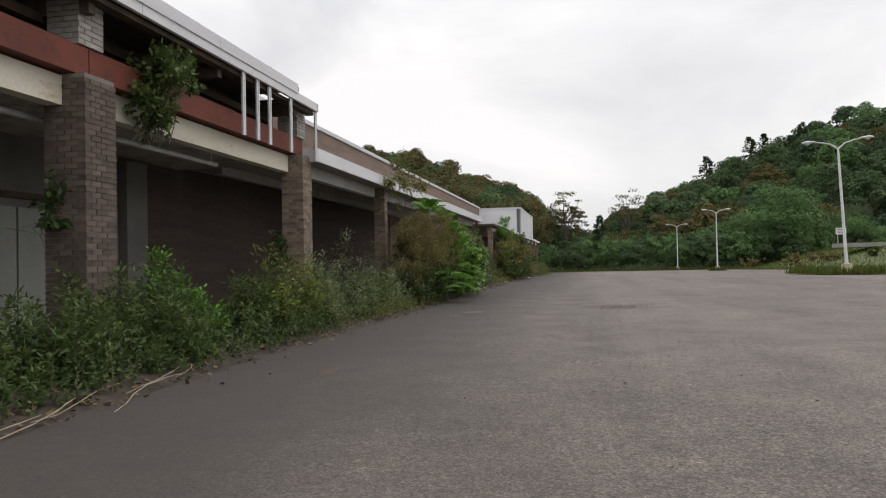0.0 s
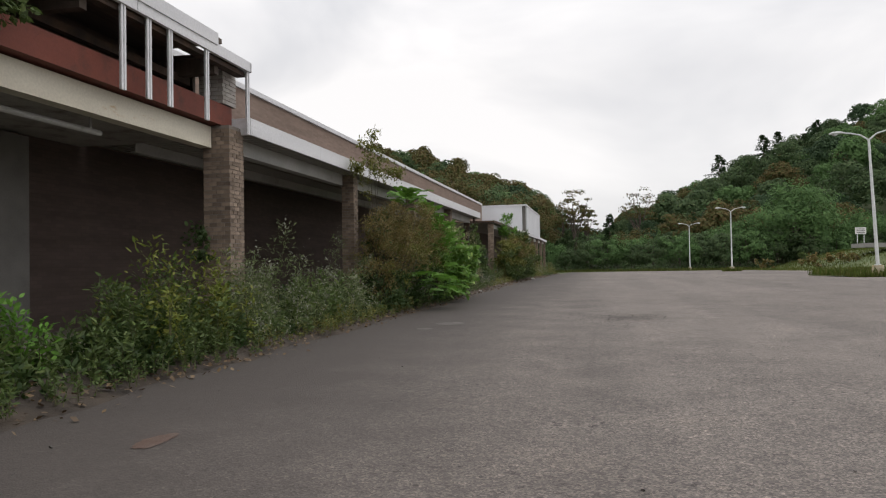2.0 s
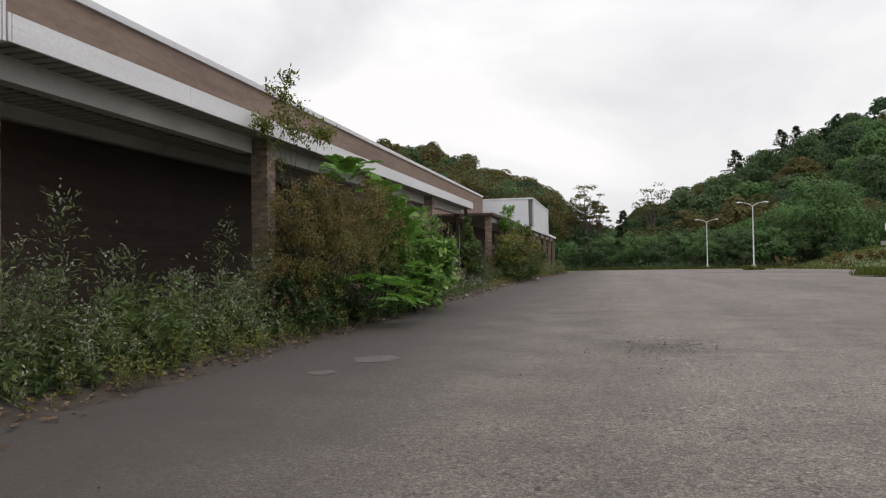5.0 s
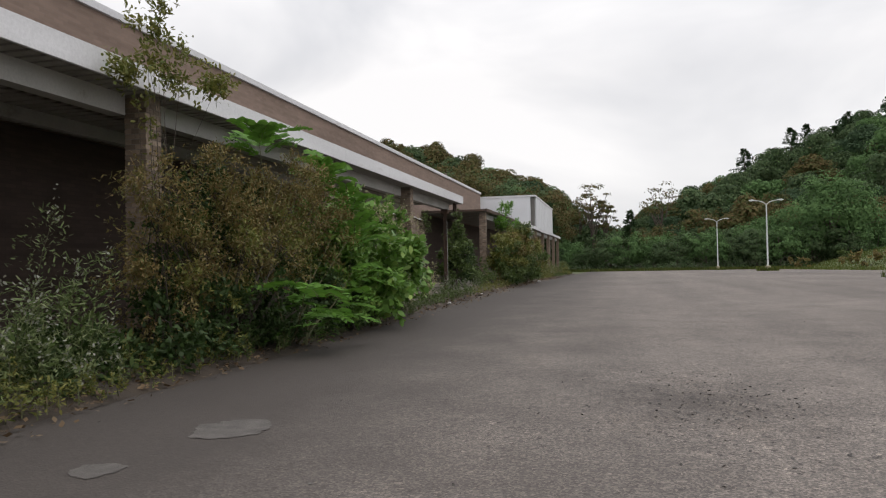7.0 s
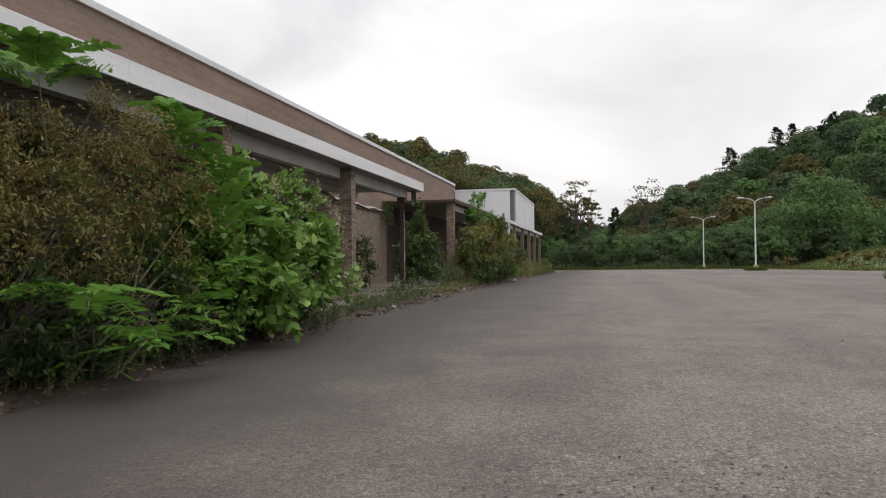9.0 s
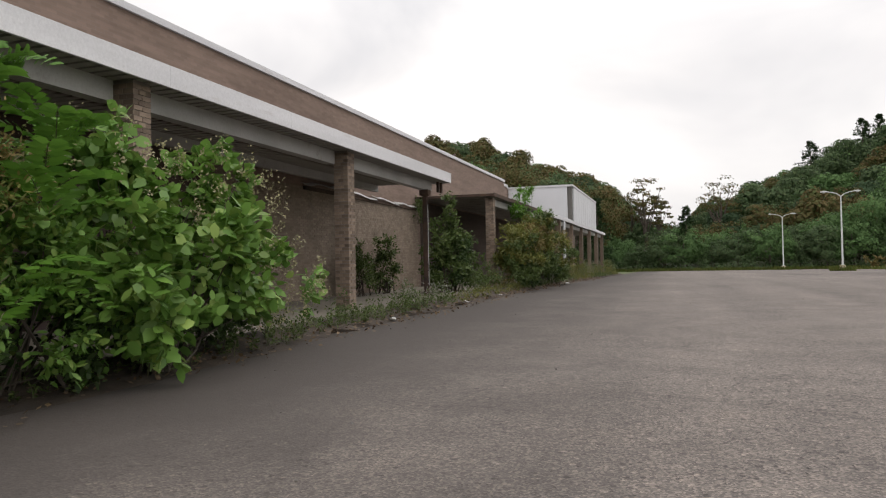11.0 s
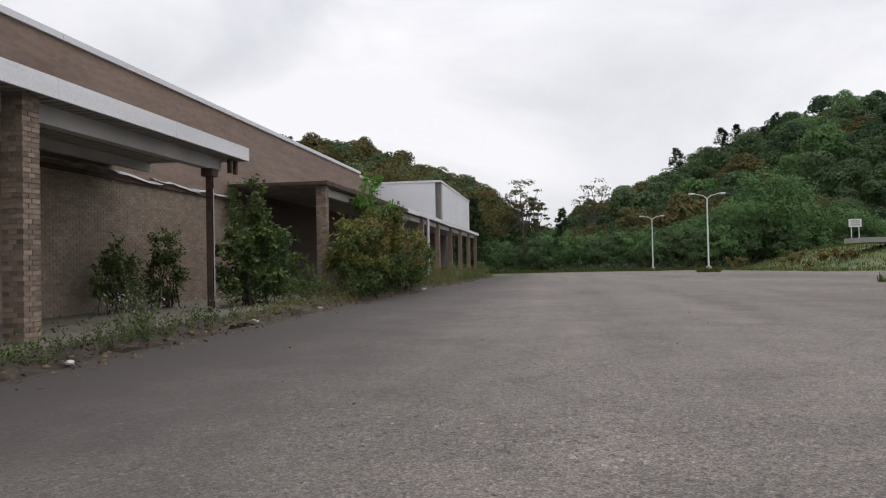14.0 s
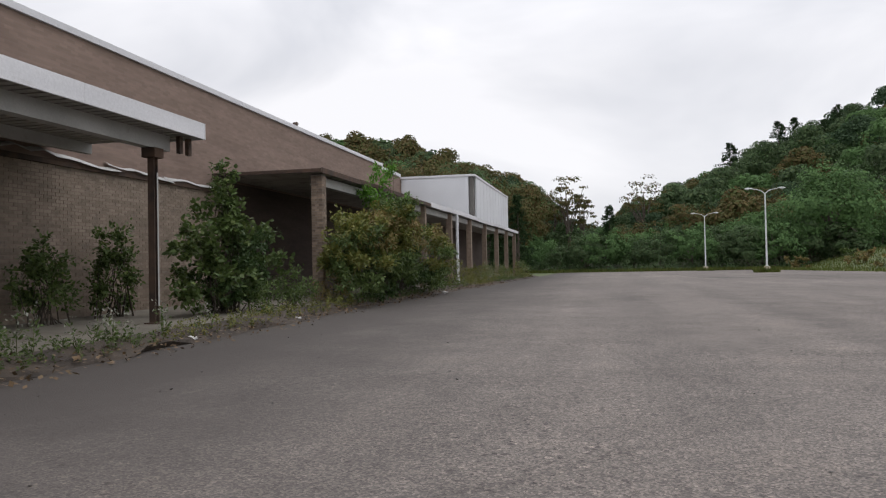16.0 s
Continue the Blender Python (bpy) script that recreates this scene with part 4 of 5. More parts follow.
def conifer(seed, height, radius, material, per=4):
    rng = np.random.default_rng(seed)
    e = thing("conifer", (0, 0, 0), "", "tree")
    bm = bmesh.new()
    add_tube(bm, [(0, 0, -0.3), (0, 0, height * 0.5), (0, 0, height)], [0.02 * height, 0.012 * height, 0.01], 7)
    part("trunk", bm, BARK, e)
    pts, outs = [], []
    z = height * 0.15
    while z < height * 0.99:
        rr = radius * (1 - z / height) ** 0.8 + 0.15
        for k in range(per):
            a = rng.uniform(0, 6.283)
            L = rr * rng.uniform(0.55, 1.1)
            t = rng.random(22) ** 0.7
            pts.append(np.stack([np.cos(a) * L * t, np.sin(a) * L * t, z - 0.12 * L * t + 0.1 * rng.normal(size=22)], 1))
            outs.append(np.tile([math.cos(a), math.sin(a), 0.1], (22, 1)))
        z += height * 0.045
    quad_mesh("crown", leaf_quads(rng, np.concatenate(pts), 0.7, 0.26, np.concatenate(outs)), material, e, side=6)
    return e


def place(proto, spots, label, group=""):
    first = True
    for x, y, z, s, turn in spots:
        m = pose(x, y, z, 0, 0, turn)
        if first:
            o = proto
            o.matrix_basis = m @ Matrix.Diagonal((s, s, s, 1))
            first = False
        else:
            o = copy_thing(proto, m)
            o.scale = (s, s, s)
        tagged(o, label, "tree", group)


# belt of trees along the far edge of the lot
rng = np.random.default_rng(21)
belt = [tree_parts("belt", 100 + k, 9.0, 4.4, 52, 95, 0.42, (TREE_GREEN, TREE_BRIGHT, TREE_GREEN)[k], base=0.02) for k in range(3)]
spots = [[], [], []]
k = 0
for x in np.arange(-16, 62, 4.6):
    spots[k % 3].append((x + rng.uniform(-1, 1), 152 + rng.uniform(-2, 4), -1.9, (0.84 if x > 12 else 0.72) + rng.uniform(-0.22, 0.24), rng.uniform(0, 360)))
    k += 1
for x in np.arange(-22, 66, 6.0):
    spots[k % 3].append((x + rng.uniform(-1, 1), 163 + rng.uniform(-2, 4), -1.9, (1.05 if x > 14 or x < -16 else 0.72) + rng.uniform(-0.2, 0.25), rng.uniform(0, 360)))
    k += 1
for b, s in zip(belt, spots):
    place(b, s, "dense green tree in the belt behind the lot", "tree belt")
big = tree_parts("big", 131, 15.5, 8.8, 110, 110, 0.5, TREE_BRIGHT, base=0.02)
place(big, [(38.5, 155, -1.3, 1.06, 20)], "broad bright green tree standing out of the belt", "tree belt")
place(tree_parts("big", 132, 11, 6.5, 80, 95, 0.45, TREE_BRIGHT, base=0.02), [(29, 160, -1.4, 1.0, 0), (52, 158, 0.5, 0.9, 70)], "rounded green tree at the lot's edge", "tree belt")
place(tree_parts("turn", 133, 9, 4.5, 44, 80, 0.42, TREE_BROWN, base=0.1), [(8.5, 172, -1.4, 1.1, 0), (19, 178, 0.1, 1.35, 90), (33, 186, 3.1, 1.4, 200), (-1, 168, -1.4, 0.8, 10)], "tree turning brown among the green", "tree belt")
# tall thin trees against the sky
for k, (x, y, h, r) in enumerate(((-4.6, 172, 20.5, 4.2), (-7.5, 176, 16.5, 3.2), (11.5, 196, 22, 5.5), (-2.2, 174, 15.5, 3.0), (-46, 150, 26, 4.6), (-36, 150, 24.5, 4.4), (-29, 152, 22, 4.4))):
    place(tree_parts("thin", 140 + k, h, r, 34, 30, 0.55, TREE_BROWN, base=0.42, flat=0.45), [(x, y, -1.4, 1, 0)], "tall thin open-crowned tree against the sky", "skyline trees")
# the tall trees behind the shops
tall = [tree_parts("tall", 150 + k, 19, 6.5, 70, 90, 0.5, (TREE_BROWN, TREE_BROWN, TREE_GREEN)[k], base=0.15) for k in range(3)]
tl = [[], [], []]
for k, (x, y, s) in enumerate(((-13, 150, 0.82), (-17.5, 148, 0.92), (-22, 152, 0.98), (-27, 146, 1.02), (-32, 150, 1.10), (-24, 160, 1.1), (-37, 145, 1.1), (-42, 150, 1.18), (-48, 142, 1.18), (-54, 146, 1.25), (-61, 140, 1.28), (-33, 166, 1.25), (-68, 138, 1.3), (-46, 166, 1.35), (-18, 166, 1.0))):
    tl[k % 3].append((x, y, -1.4, s, k * 67 % 360))
for b, s in zip(tall, tl):
    place(b, s, "tall tree with browning leaves behind the shops", "trees behind the shops")
place(conifer(160, 14, 4.6, TREE_DARK), [(-12.0, 144, -1.3, 0.95, 0), (-15.5, 143, -1.3, 0.85, 50), (3.4, 185, -1.4, 1.0, 30)], "dark conifer beside the shops", "skyline trees")


def ridge(x, y, s, turn):
    return (x, y, float(hill_height(np.array(x), np.array(y)) + fall(y)) - 0.5, s, turn)


place(conifer(161, 17, 9.5, TREE_DARK, 7), [ridge(48.5, 300, 1.25, 0), ridge(66, 304, 1.3, 40), ridge(72, 306, 1.2, 80), ridge(60, 298, 0.95, 120), ridge(86, 305, 1.0, 200), ridge(80, 300, 0.9, 250)], "dark pine on the ridge against the sky", "ridge pines")

# the woods on the slopes, joined
rng = np.random.default_rng(33)


def dome_crown(seed, height, radius, lobes, per, size):
    """A rounded crown of overlapping leafy bulges, each closed over the top and open below."""
    rng = np.random.default_rng(seed)
    P, N = [], []
    for k in range(lobes):
        a, q = rng.uniform(0, 6.283), math.sqrt(rng.random())
        top = 1 - 0.75 * q * q
        c = np.array([math.cos(a) * q * radius * 0.8, math.sin(a) * q * radius * 0.8, height * (0.28 + 0.66 * top * rng.uniform(0.78, 1.08))])
        r = radius * rng.uniform(0.24, 0.42)
        v = unit(rng.normal(size=(per, 3)))
        v[:, 2] = np.where(v[:, 2] < -0.35, -v[:, 2], v[:, 2])
        P.append(c + v * r * np.array([1, 1, 0.85]) * rng.uniform(0.86, 1.1, (per, 1)))
        N.append(v)
    return tangent_quads(rng, np.concatenate(P), np.concatenate(N), size, 0.3)


protos = [dome_crown(200 + k, 14, 6.8, 20, 130, 0.78) for k in range(6)]
wood = {0: [], 1: [], 2: [], 3: []}
y = 176.0
while y < 330:
    x = -0.43 * y
    while x < 0.47 * y:
        xx, yy = x + rng.uniform(-2.6, 2.6), y + rng.uniform(-2.6, 2.6)
        # smaller growth in the saddle between the two ridges
        s = rng.uniform(0.6, 1.25) * float(np.interp(xx / (yy - 27.0), [-0.09, -0.045, 0.02, 0.06], [1.12, 0.7, 0.7, 0.9]))
        a = rng.uniform(0, 6.283)
        q = protos[rng.integers(6)] * s
        ca, sa = math.cos(a), math.sin(a)
        q = q @ np.array([[ca, sa, 0], [-sa, ca, 0], [0, 0, 1]])
        z = float(hill_height(np.array(xx), np.array(yy)) + fall(yy))
        patch = noise.noise(Vector((xx * 0.02, yy * 0.02, 0.3)))
        kind = 1 if patch + rng.normal() * 0.15 > 0.27 or (xx < -12 and rng.random() < 0.6) else (2 if rng.random() < 0.16 else (3 if rng.random() < 0.35 else 0))
        wood[kind].append(q + np.array([xx, yy, z - 1.0]))
        x += 8.8
    y += 8.6
woods = thing("hillside_woods", (0, 250, 0), "dense mixed woods covering the slopes", "woods", kind="stuff")
for kind, material, nm in ((0, TREE_GREEN, "green_crowns"), (1, TREE_BROWN, "browning_crowns"), (2, TREE_BRIGHT, "bright_crowns"), (3, TREE_DEEP, "dark_crowns")):
    o = quad_mesh(nm, np.concatenate(wood[kind]) - np.array([0, 250, 0]), material, woods)

# ---- plants along the kerb ----
def scatter(rng, n, x0, x1, y0, y1, z=0.06):
    x, y = rng.uniform(x0, x1, n), rng.uniform(y0, y1, n)
    return np.stack([x, y, z + fall(y)], 1)


R = np.random.default_rng(50)
# tall leafy weeds of the first bays
for k, (y0, y1, h0, h1, n) in enumerate(((-3.5, 1.5, 0.7, 1.3, 60), (1.5, 4.6, 0.6, 1.15, 60), (4.2, 7.2, 0.55, 1.0, 75), (7.0, 9.6, 0.5, 1.02, 85), (9.4, 11.6, 0.4, 0.9, 70))):
    p = scatter(R, n, -6.3, -5.0, y0, y1)
    h = R.uniform(h0, h1, n) * np.interp(p[:, 0], [-6.3, -5.6, -5.0], [1.1, 1.0, 0.6])
    plant_patch("weed_clump", 500 + k, p, h, 0.085, 0.027, 130, LEAF_WEED, "dense dark green weeds growing over the kerb", "weeds")
p = scatter(R, 16, -6.0, -5.4, 8.0, 9.4)
plant_patch("leafy_sapling_clump", 510, p, R.uniform(0.75, 1.15, 16), 0.09, 0.038, 80, LEAF_LIME, "bright green saplings among the weeds", "weeds")
p = scatter(R, 40, -5.9, -5.1, 10.2, 12.6)
plant_patch("yellowing_weed_clump", 511, p, R.uniform(0.5, 1.15, 40), 0.08, 0.03, 60, LEAF_YELLOW, "yellowing weeds at the walkway's edge", "weeds")
# silvery weeds before the second column and on to the sumac
for k, (y0, y1, h0, h1, n) in enumerate(((11.4, 13.0, 0.35, 0.9, 34), (13.0, 14.7, 0.7, 1.7, 50), (14.8, 16.2, 0.3, 0.7, 30), (16.3, 18.0, 0.6, 1.35, 46))):
    p = scatter(R, n, -6.1, -4.95, y0, y1)
    h = R.uniform(h0, h1, n) * np.interp(p[:, 0], [-6.1, -5.5, -4.95], [1.1, 1.0, 0.45])
    plant_patch("silvery_weed_clump", 520 + k, p, h, 0.075, 0.014, 190, LEAF_GREY, "silvery green weeds with feathery seedheads", "weeds", lean=0.3, tipped=SEEDHEAD)
for k, (y0, y1) in enumerate(((11.2, 13.4), (13.2, 15.4), (15.2, 18.3))):
    p = scatter(R, 48, -6.0, -5.0, y0, y1)
    plant_patch("weed_clump", 530 + k, p, R.uniform(0.3, 0.75, 48), 0.10, 0.04, 70, LEAF_WEED, "green weeds among the silvery ones", "weeds", lean=0.3)
# a dense dark-leaved layer under the weeds, its colour standing in for shade
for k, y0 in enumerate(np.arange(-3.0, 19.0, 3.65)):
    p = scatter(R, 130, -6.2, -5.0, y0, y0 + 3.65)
    plant_patch("shade_leaf_cover", 580 + k, p, R.uniform(0.2, 0.55, 130) * np.interp(p[:, 0], [-6.2, -5.4, -5.0], [1.0, 0.9, 0.5]), 0.085, 0.04, 120, LEAF_DARK, "low green leaves under the weeds, coloured dark to give their shade", "weeds", lean=0.5)
# low fringe on the soil
for k, y0 in enumerate(range(-4, 92, 8)):
    n = 220 if y0 < 48 else 130
    p = scatter(R, n, -5.6, -4.72 if y0 < 24 else -4.98, y0, y0 + 8, 0.04)
    h = R.uniform(0.08, 0.34 if y0 > 24 else 0.42, n)
    plant_patch("low_weeds", 540 + k, p, h, 0.05, 0.019, 130, (LEAF_WEED, LEAF_WEED, LEAF_OLIVE)[k % 3], "low weeds and seedlings along the broken kerb", "weeds", lean=0.5)
for k, (y0, y1, h1, n) in enumerate(((27.5, 32, 0.65, 26), (32.6, 37.5, 0.55, 34), (56, 66, 0.9, 70), (66, 78, 0.9, 70), (78, 92, 1.0, 80))):
    p = scatter(R, n, -5.7, -5.1, y0, y1)
    plant_patch("tall_weeds", 560 + k, p, R.uniform(0.25, h1, n), 0.075, 0.026, 60, LEAF_WEED if k < 2 else LEAF_OLIVE, "scattered weeds in the walkway's cracks", "weeds", lean=0.3, tipped=SEEDHEAD if k % 2 else None)


def denser(lobes, times):
    return [(c, r, int(n * times)) for c, r, n in lobes]


def shrub(name, seed, loc, lobes, leaf, width, material, label, stem_r=0.02, stem_tips=18, hollow=0.35, droop=0.2, wood=TWIG, flowers=None):
    """lobes: centre, radii and number of leaves of each bulge of the crown, from the base."""
    rng = np.random.default_rng(seed)
    loc = (loc[0], loc[1], loc[2] + (float(fall(loc[1])) if loc[1] < 95 else 0.0))
    e = thing(name, loc, label, "shrub")
    polys, tips = [], []
    for c, r, n in lobes:
        # twigs of leaves inside each lobe
        m = max(4, n // 9)
        tc, tu = spread(rng, m, c, r, hollow)
        k = max(6, m // 17)
        hub, hu = spread(rng, k, c, np.asarray(r) * 1.3, 0.35)
        near = ((tc[:, None, :] - hub[None]) ** 2).sum(2).argmin(1)
        pull = rng.uniform(0.2, 0.95, (m, 1))
        tc = tc * (1 - pull) + hub[near] * pull + rng.normal(size=(m, 3)) * 0.05
        along = unit(tu + rng.normal(size=(m, 3)) * 0.5)
        t = rng.uniform(-0.13, 0.13, (m, 9, 1))
        P = (tc[:, None, :] + along[:, None, :] * t + rng.normal(size=(m, 9, 3)) * 0.03).reshape(-1, 3)
        P[:, 2] = np.maximum(P[:, 2], 0.05)
        polys.append(leaf_quads(rng, P, leaf, width, np.repeat(tu, 9, 0) * 0.7, droop))
        tips += [tc[i] for i in rng.integers(0, m, max(2, stem_tips // len(lobes)))]
    bm = bmesh.new()
    for t in tips:
        branches(bm, rng, (rng.normal() * 0.12, rng.normal() * 0.2, -0.02), [t], stem_r * rng.uniform(0.5, 1), 5, 0.05)
    part("branchwork", bm, wood, e)
    quad_mesh("foliage", np.concatenate(polys), material, e, side=6)
    if flowers:
        fp = []
        for c, r, n in flowers:
            P, u = spread(rng, n // 14, c, r, 0.75)
            P = (P[:, None, :] + rng.normal(size=(len(P), 14, 3)) * np.array([0.03, 0.03, 0.06])).reshape(-1, 3)
            fp.append(leaf_quads(rng, P, 0.035, 0.02))
        quad_mesh("flower_sprays", np.concatenate(fp), FLOWER, e, "cream flower sprays", side=6)
    return e


# bronze shrub, sapling and bright fronds before the third column
shrub("bronze_shrub", 600, (-5.45, 20.2, 0.1), denser([((0, -0.9, 1.1), (0.55, 0.8, 0.75), 2500), ((0.1, 0.3, 1.5), (0.65, 0.9, 0.75), 3400), ((0.0, 1.0, 1.95), (0.5, 0.7, 0.5), 1900), ((0.1, -1.2, 2.0), (0.35, 0.6, 0.28), 800), ((0.2, -0.2, 2.3), (0.3, 0.5, 0.25), 600), ((0.35, 1.2, 1.3), (0.5, 0.6, 0.5), 900), ((0.45, 2.2, 1.75), (0.45, 1.0, 0.6), 2300), ((0.4, 1.6, 2.35), (0.4, 0.9, 0.35), 1100)], 2.2),
      0.055, 0.019, LEAF_BRONZE, "dense shrub with bronze and olive leaves against a column", stem_tips=40)
# filler leaves, coloured dark for the shaded inside of the bronze shrub
shrub("dark_undergrowth", 606, (-5.6, 20.3, 0.08), [((0, 0.0, 1.3), (0.4, 1.3, 0.9), 3200), ((0, 0.6, 2.0), (0.35, 0.8, 0.45), 1200)], 0.09, 0.045, LEAF_DARK, "leafy core behind the bronze shrub, coloured dark for its inner shade", stem_tips=14)
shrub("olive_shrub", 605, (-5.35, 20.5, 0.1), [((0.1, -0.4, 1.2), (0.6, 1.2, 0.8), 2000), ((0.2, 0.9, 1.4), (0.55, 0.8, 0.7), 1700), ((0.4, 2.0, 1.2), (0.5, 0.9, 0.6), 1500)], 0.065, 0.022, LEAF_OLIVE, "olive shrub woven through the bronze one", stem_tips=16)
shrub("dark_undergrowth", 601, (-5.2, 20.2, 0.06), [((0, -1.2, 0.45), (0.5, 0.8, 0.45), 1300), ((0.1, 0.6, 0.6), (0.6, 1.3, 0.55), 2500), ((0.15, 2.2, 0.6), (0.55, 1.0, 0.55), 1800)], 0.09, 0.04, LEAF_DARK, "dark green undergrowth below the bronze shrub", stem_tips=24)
shrub("sapling", 602, (-5.62, 19.15, 0.1), [((0.0, 0.0, 2.9), (0.10, 0.12, 0.30), 90), ((-0.05, -0.1, 3.4), (0.34, 0.42, 0.20), 560), ((0.4, 0.55, 3.3), (0.5, 0.55, 0.13), 700), ((0.0, 0.1, 4.0), (0.20, 0.24, 0.28), 420), ((0.15, 0.35, 3.6), (0.3, 0.4, 0.12), 240)],
      0.078, 0.03, LEAF_OLIVE, "slim sapling reaching above the canopy's fascia", stem_r=0.012, stem_tips=12, hollow=0.2)

fr = thing("frond_shrub", (-4.85, 21.25, 0.05), "bright green shrub with long compound fronds", "shrub")
rng = np.random.default_rng(603)
bm = bmesh.new()
bases, dirs = [], []
for (x, y, z, n, r) in ((-0.3, -0.3, 2.85, 13, 0.8), (-0.2, 1.7, 2.7, 14, 0.8), (0.0, 2.3, 2.25, 10, 0.8), (0.5, -0.6, 0.85, 11, 0.8), (0.6, 0.0, 0.65, 9, 0.8), (0.2, 2.0, 1.7, 10, 0.7), (0.3, 1.6, 1.0, 9, 0.7)):
    branches(bm, rng, (rng.normal() * 0.1, rng.normal() * 0.2, 0), [(x, y, z)], 0.018, 6, 0.02)
    for k in range(n):
        a = 2 * math.pi * k / n + rng.uniform(-0.3, 0.3)
        bases.append((x, y, z - rng.uniform(0, 0.35)))
        dirs.append((math.cos(a), math.sin(a), rng.uniform(0.7, 1.7) if z > 1.5 else rng.uniform(0.15, 0.7)))
lv, ribs = fronds(rng, bases, dirs, 0.78, 12, 0.18, 0.055)
part("branchwork", bm, STEM, fr)
quad_mesh("foliage", lv, LEAF_LIME, fr, side=6)
quad_mesh("frond_ribwork", ribs, STEM, fr)
shrub("bright_shrub", 604, (-5.15, 23.2, 0.08), [((0.1, 0.2, 1.2), (0.5, 0.7, 0.6), 1300), ((0.15, 0.9, 0.8), (0.55, 0.7, 0.55), 1300), ((0, -0.3, 1.8), (0.4, 0.5, 0.4), 700), ((0.3, 0.4, 0.6), (0.5, 0.8, 0.4), 900)], 0.10, 0.05, LEAF_BROAD, "bright green leafy shrub at the kerb", stem_tips=24)

# large-leaved shrub overhanging the asphalt
shrub("broad_leaved_shrub", 610, (-5.0, 24.9, 0.06),
      [((-0.1, -0.9, 1.45), (0.75, 0.95, 0.75), 1500), ((0.1, 0.2, 1.25), (0.85, 1.0, 0.85), 1900), ((0.0, 1.1, 1.35), (0.65, 0.75, 0.75), 1100), ((0.35, -0.8, 0.75), (0.65, 0.9, 0.5), 900),
       ((0.15, 1.9, 0.75), (0.55, 0.8, 0.45), 800), ((0.55, -0.5, 0.45), (0.4, 0.5, 0.3), 260), ((-0.15, -0.7, 2.15), (0.35, 0.5, 0.3), 220), ((-0.05, 0.9, 2.1), (0.3, 0.35, 0.28), 180), ((-0.1, -0.3, 2.35), (0.08, 0.08, 0.3), 40)],
      0.155, 0.11, LEAF_BROAD, "large-leaved bright green shrub overhanging the asphalt", stem_r=0.018, stem_tips=46, hollow=0.45, droop=0.35,
      flowers=[((0.15, 0.9, 1.7), (0.75, 0.85, 0.75), 1700), ((0.25, 1.9, 0.85), (0.65, 0.85, 0.55), 1300), ((0, -0.8, 2.0), (0.7, 0.9, 0.5), 500)])
shrub("dark_undergrowth", 611, (-5.15, 24.9, 0.06), [((0, -0.9, 0.5), (0.5, 0.9, 0.5), 1300), ((0, 0.8, 0.5), (0.5, 0.9, 0.45), 1200)], 0.09, 0.05, LEAF_DARK, "dark green undergrowth below the large-leaved shrub", stem_tips=14)

# shrubs round the steel post and against the open wall
shrub("wall_shrub", 620, (-8.55, 37.6, 0.15), [((0, 0, 0.6), (0.4, 0.6, 0.5), 1500), ((0, 0.1, 1.1), (0.25, 0.35, 0.35), 600)], 0.085, 0.05, LEAF_WEED, "dark shrub growing against the brick wall")
shrub("wall_shrub", 621, (-8.5, 39.4, 0.15), [((0, 0, 0.7), (0.4, 0.55, 0.6), 1800), ((0, 0, 1.35), (0.28, 0.4, 0.4), 800)], 0.085, 0.05, LEAF_WEED, "leafy shrub growing against the brick wall")
shrub("young_tree", 622, (-6.7, 40.4, 0.15), [((0, -0.3, 0.6), (0.7, 1.3, 0.5), 1700), ((-0.1, -0.7, 1.25), (0.4, 0.6, 0.4), 800), ((0.1, 0.5, 1.4), (0.4, 0.7, 0.35), 800), ((0, 0.0, 1.9), (0.4, 0.7, 0.35), 700), ((0, 0.3, 2.35), (0.25, 0.45, 0.3), 380), ((0.05, 0.2, 2.85), (0.14, 0.25, 0.3), 170), ((0.1, 1.5, 1.7), (0.3, 0.5, 0.18), 260), ((0.2, 1.9, 1.1), (0.35, 0.5, 0.25), 330), ((0.2, -1.2, 1.6), (0.25, 0.4, 0.2), 180)], 0.12, 0.075, LEAF_WEED, "young tree in the gap of the canopy", stem_tips=36)
shrub("kerb_shrub", 623, (-5.85, 41.8, 0.08), [((0, -1.2, 0.35), (0.35, 0.7, 0.3), 800), ((0, 0.3, 0.5), (0.45, 0.9, 0.45), 1500)], 0.07, 0.035, LEAF_WEED, "low green shrub at the kerb", stem_tips=16)
shrub("rusty_weeds", 624, (-5.75, 44.2, 0.08), [((0, 0, 0.45), (0.35, 0.9, 0.4), 1100)], 0.07, 0.025, LEAF_BRONZE, "rusty brown weeds at the kerb", stem_tips=20)
shrub("hanging_vine", 625, (WALL + 0.35, 44.3, 2.6), [((0, 0, 0.7), (0.2, 0.35, 0.35), 420), ((0, 0, 0.25), (0.12, 0.2, 0.25), 160)], 0.07, 0.045, LEAF_WEED, "vine hanging from the broken canopy edge", stem_r=0.008)
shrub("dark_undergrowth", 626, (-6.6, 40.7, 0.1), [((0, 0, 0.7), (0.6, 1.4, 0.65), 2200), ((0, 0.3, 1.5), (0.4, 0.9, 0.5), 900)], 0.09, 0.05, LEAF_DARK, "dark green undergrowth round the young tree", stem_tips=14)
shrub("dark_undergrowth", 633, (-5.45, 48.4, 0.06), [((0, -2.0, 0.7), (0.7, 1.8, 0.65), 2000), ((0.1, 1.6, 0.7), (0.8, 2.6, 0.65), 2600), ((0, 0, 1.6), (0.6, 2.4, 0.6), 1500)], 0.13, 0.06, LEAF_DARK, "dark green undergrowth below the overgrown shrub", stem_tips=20)
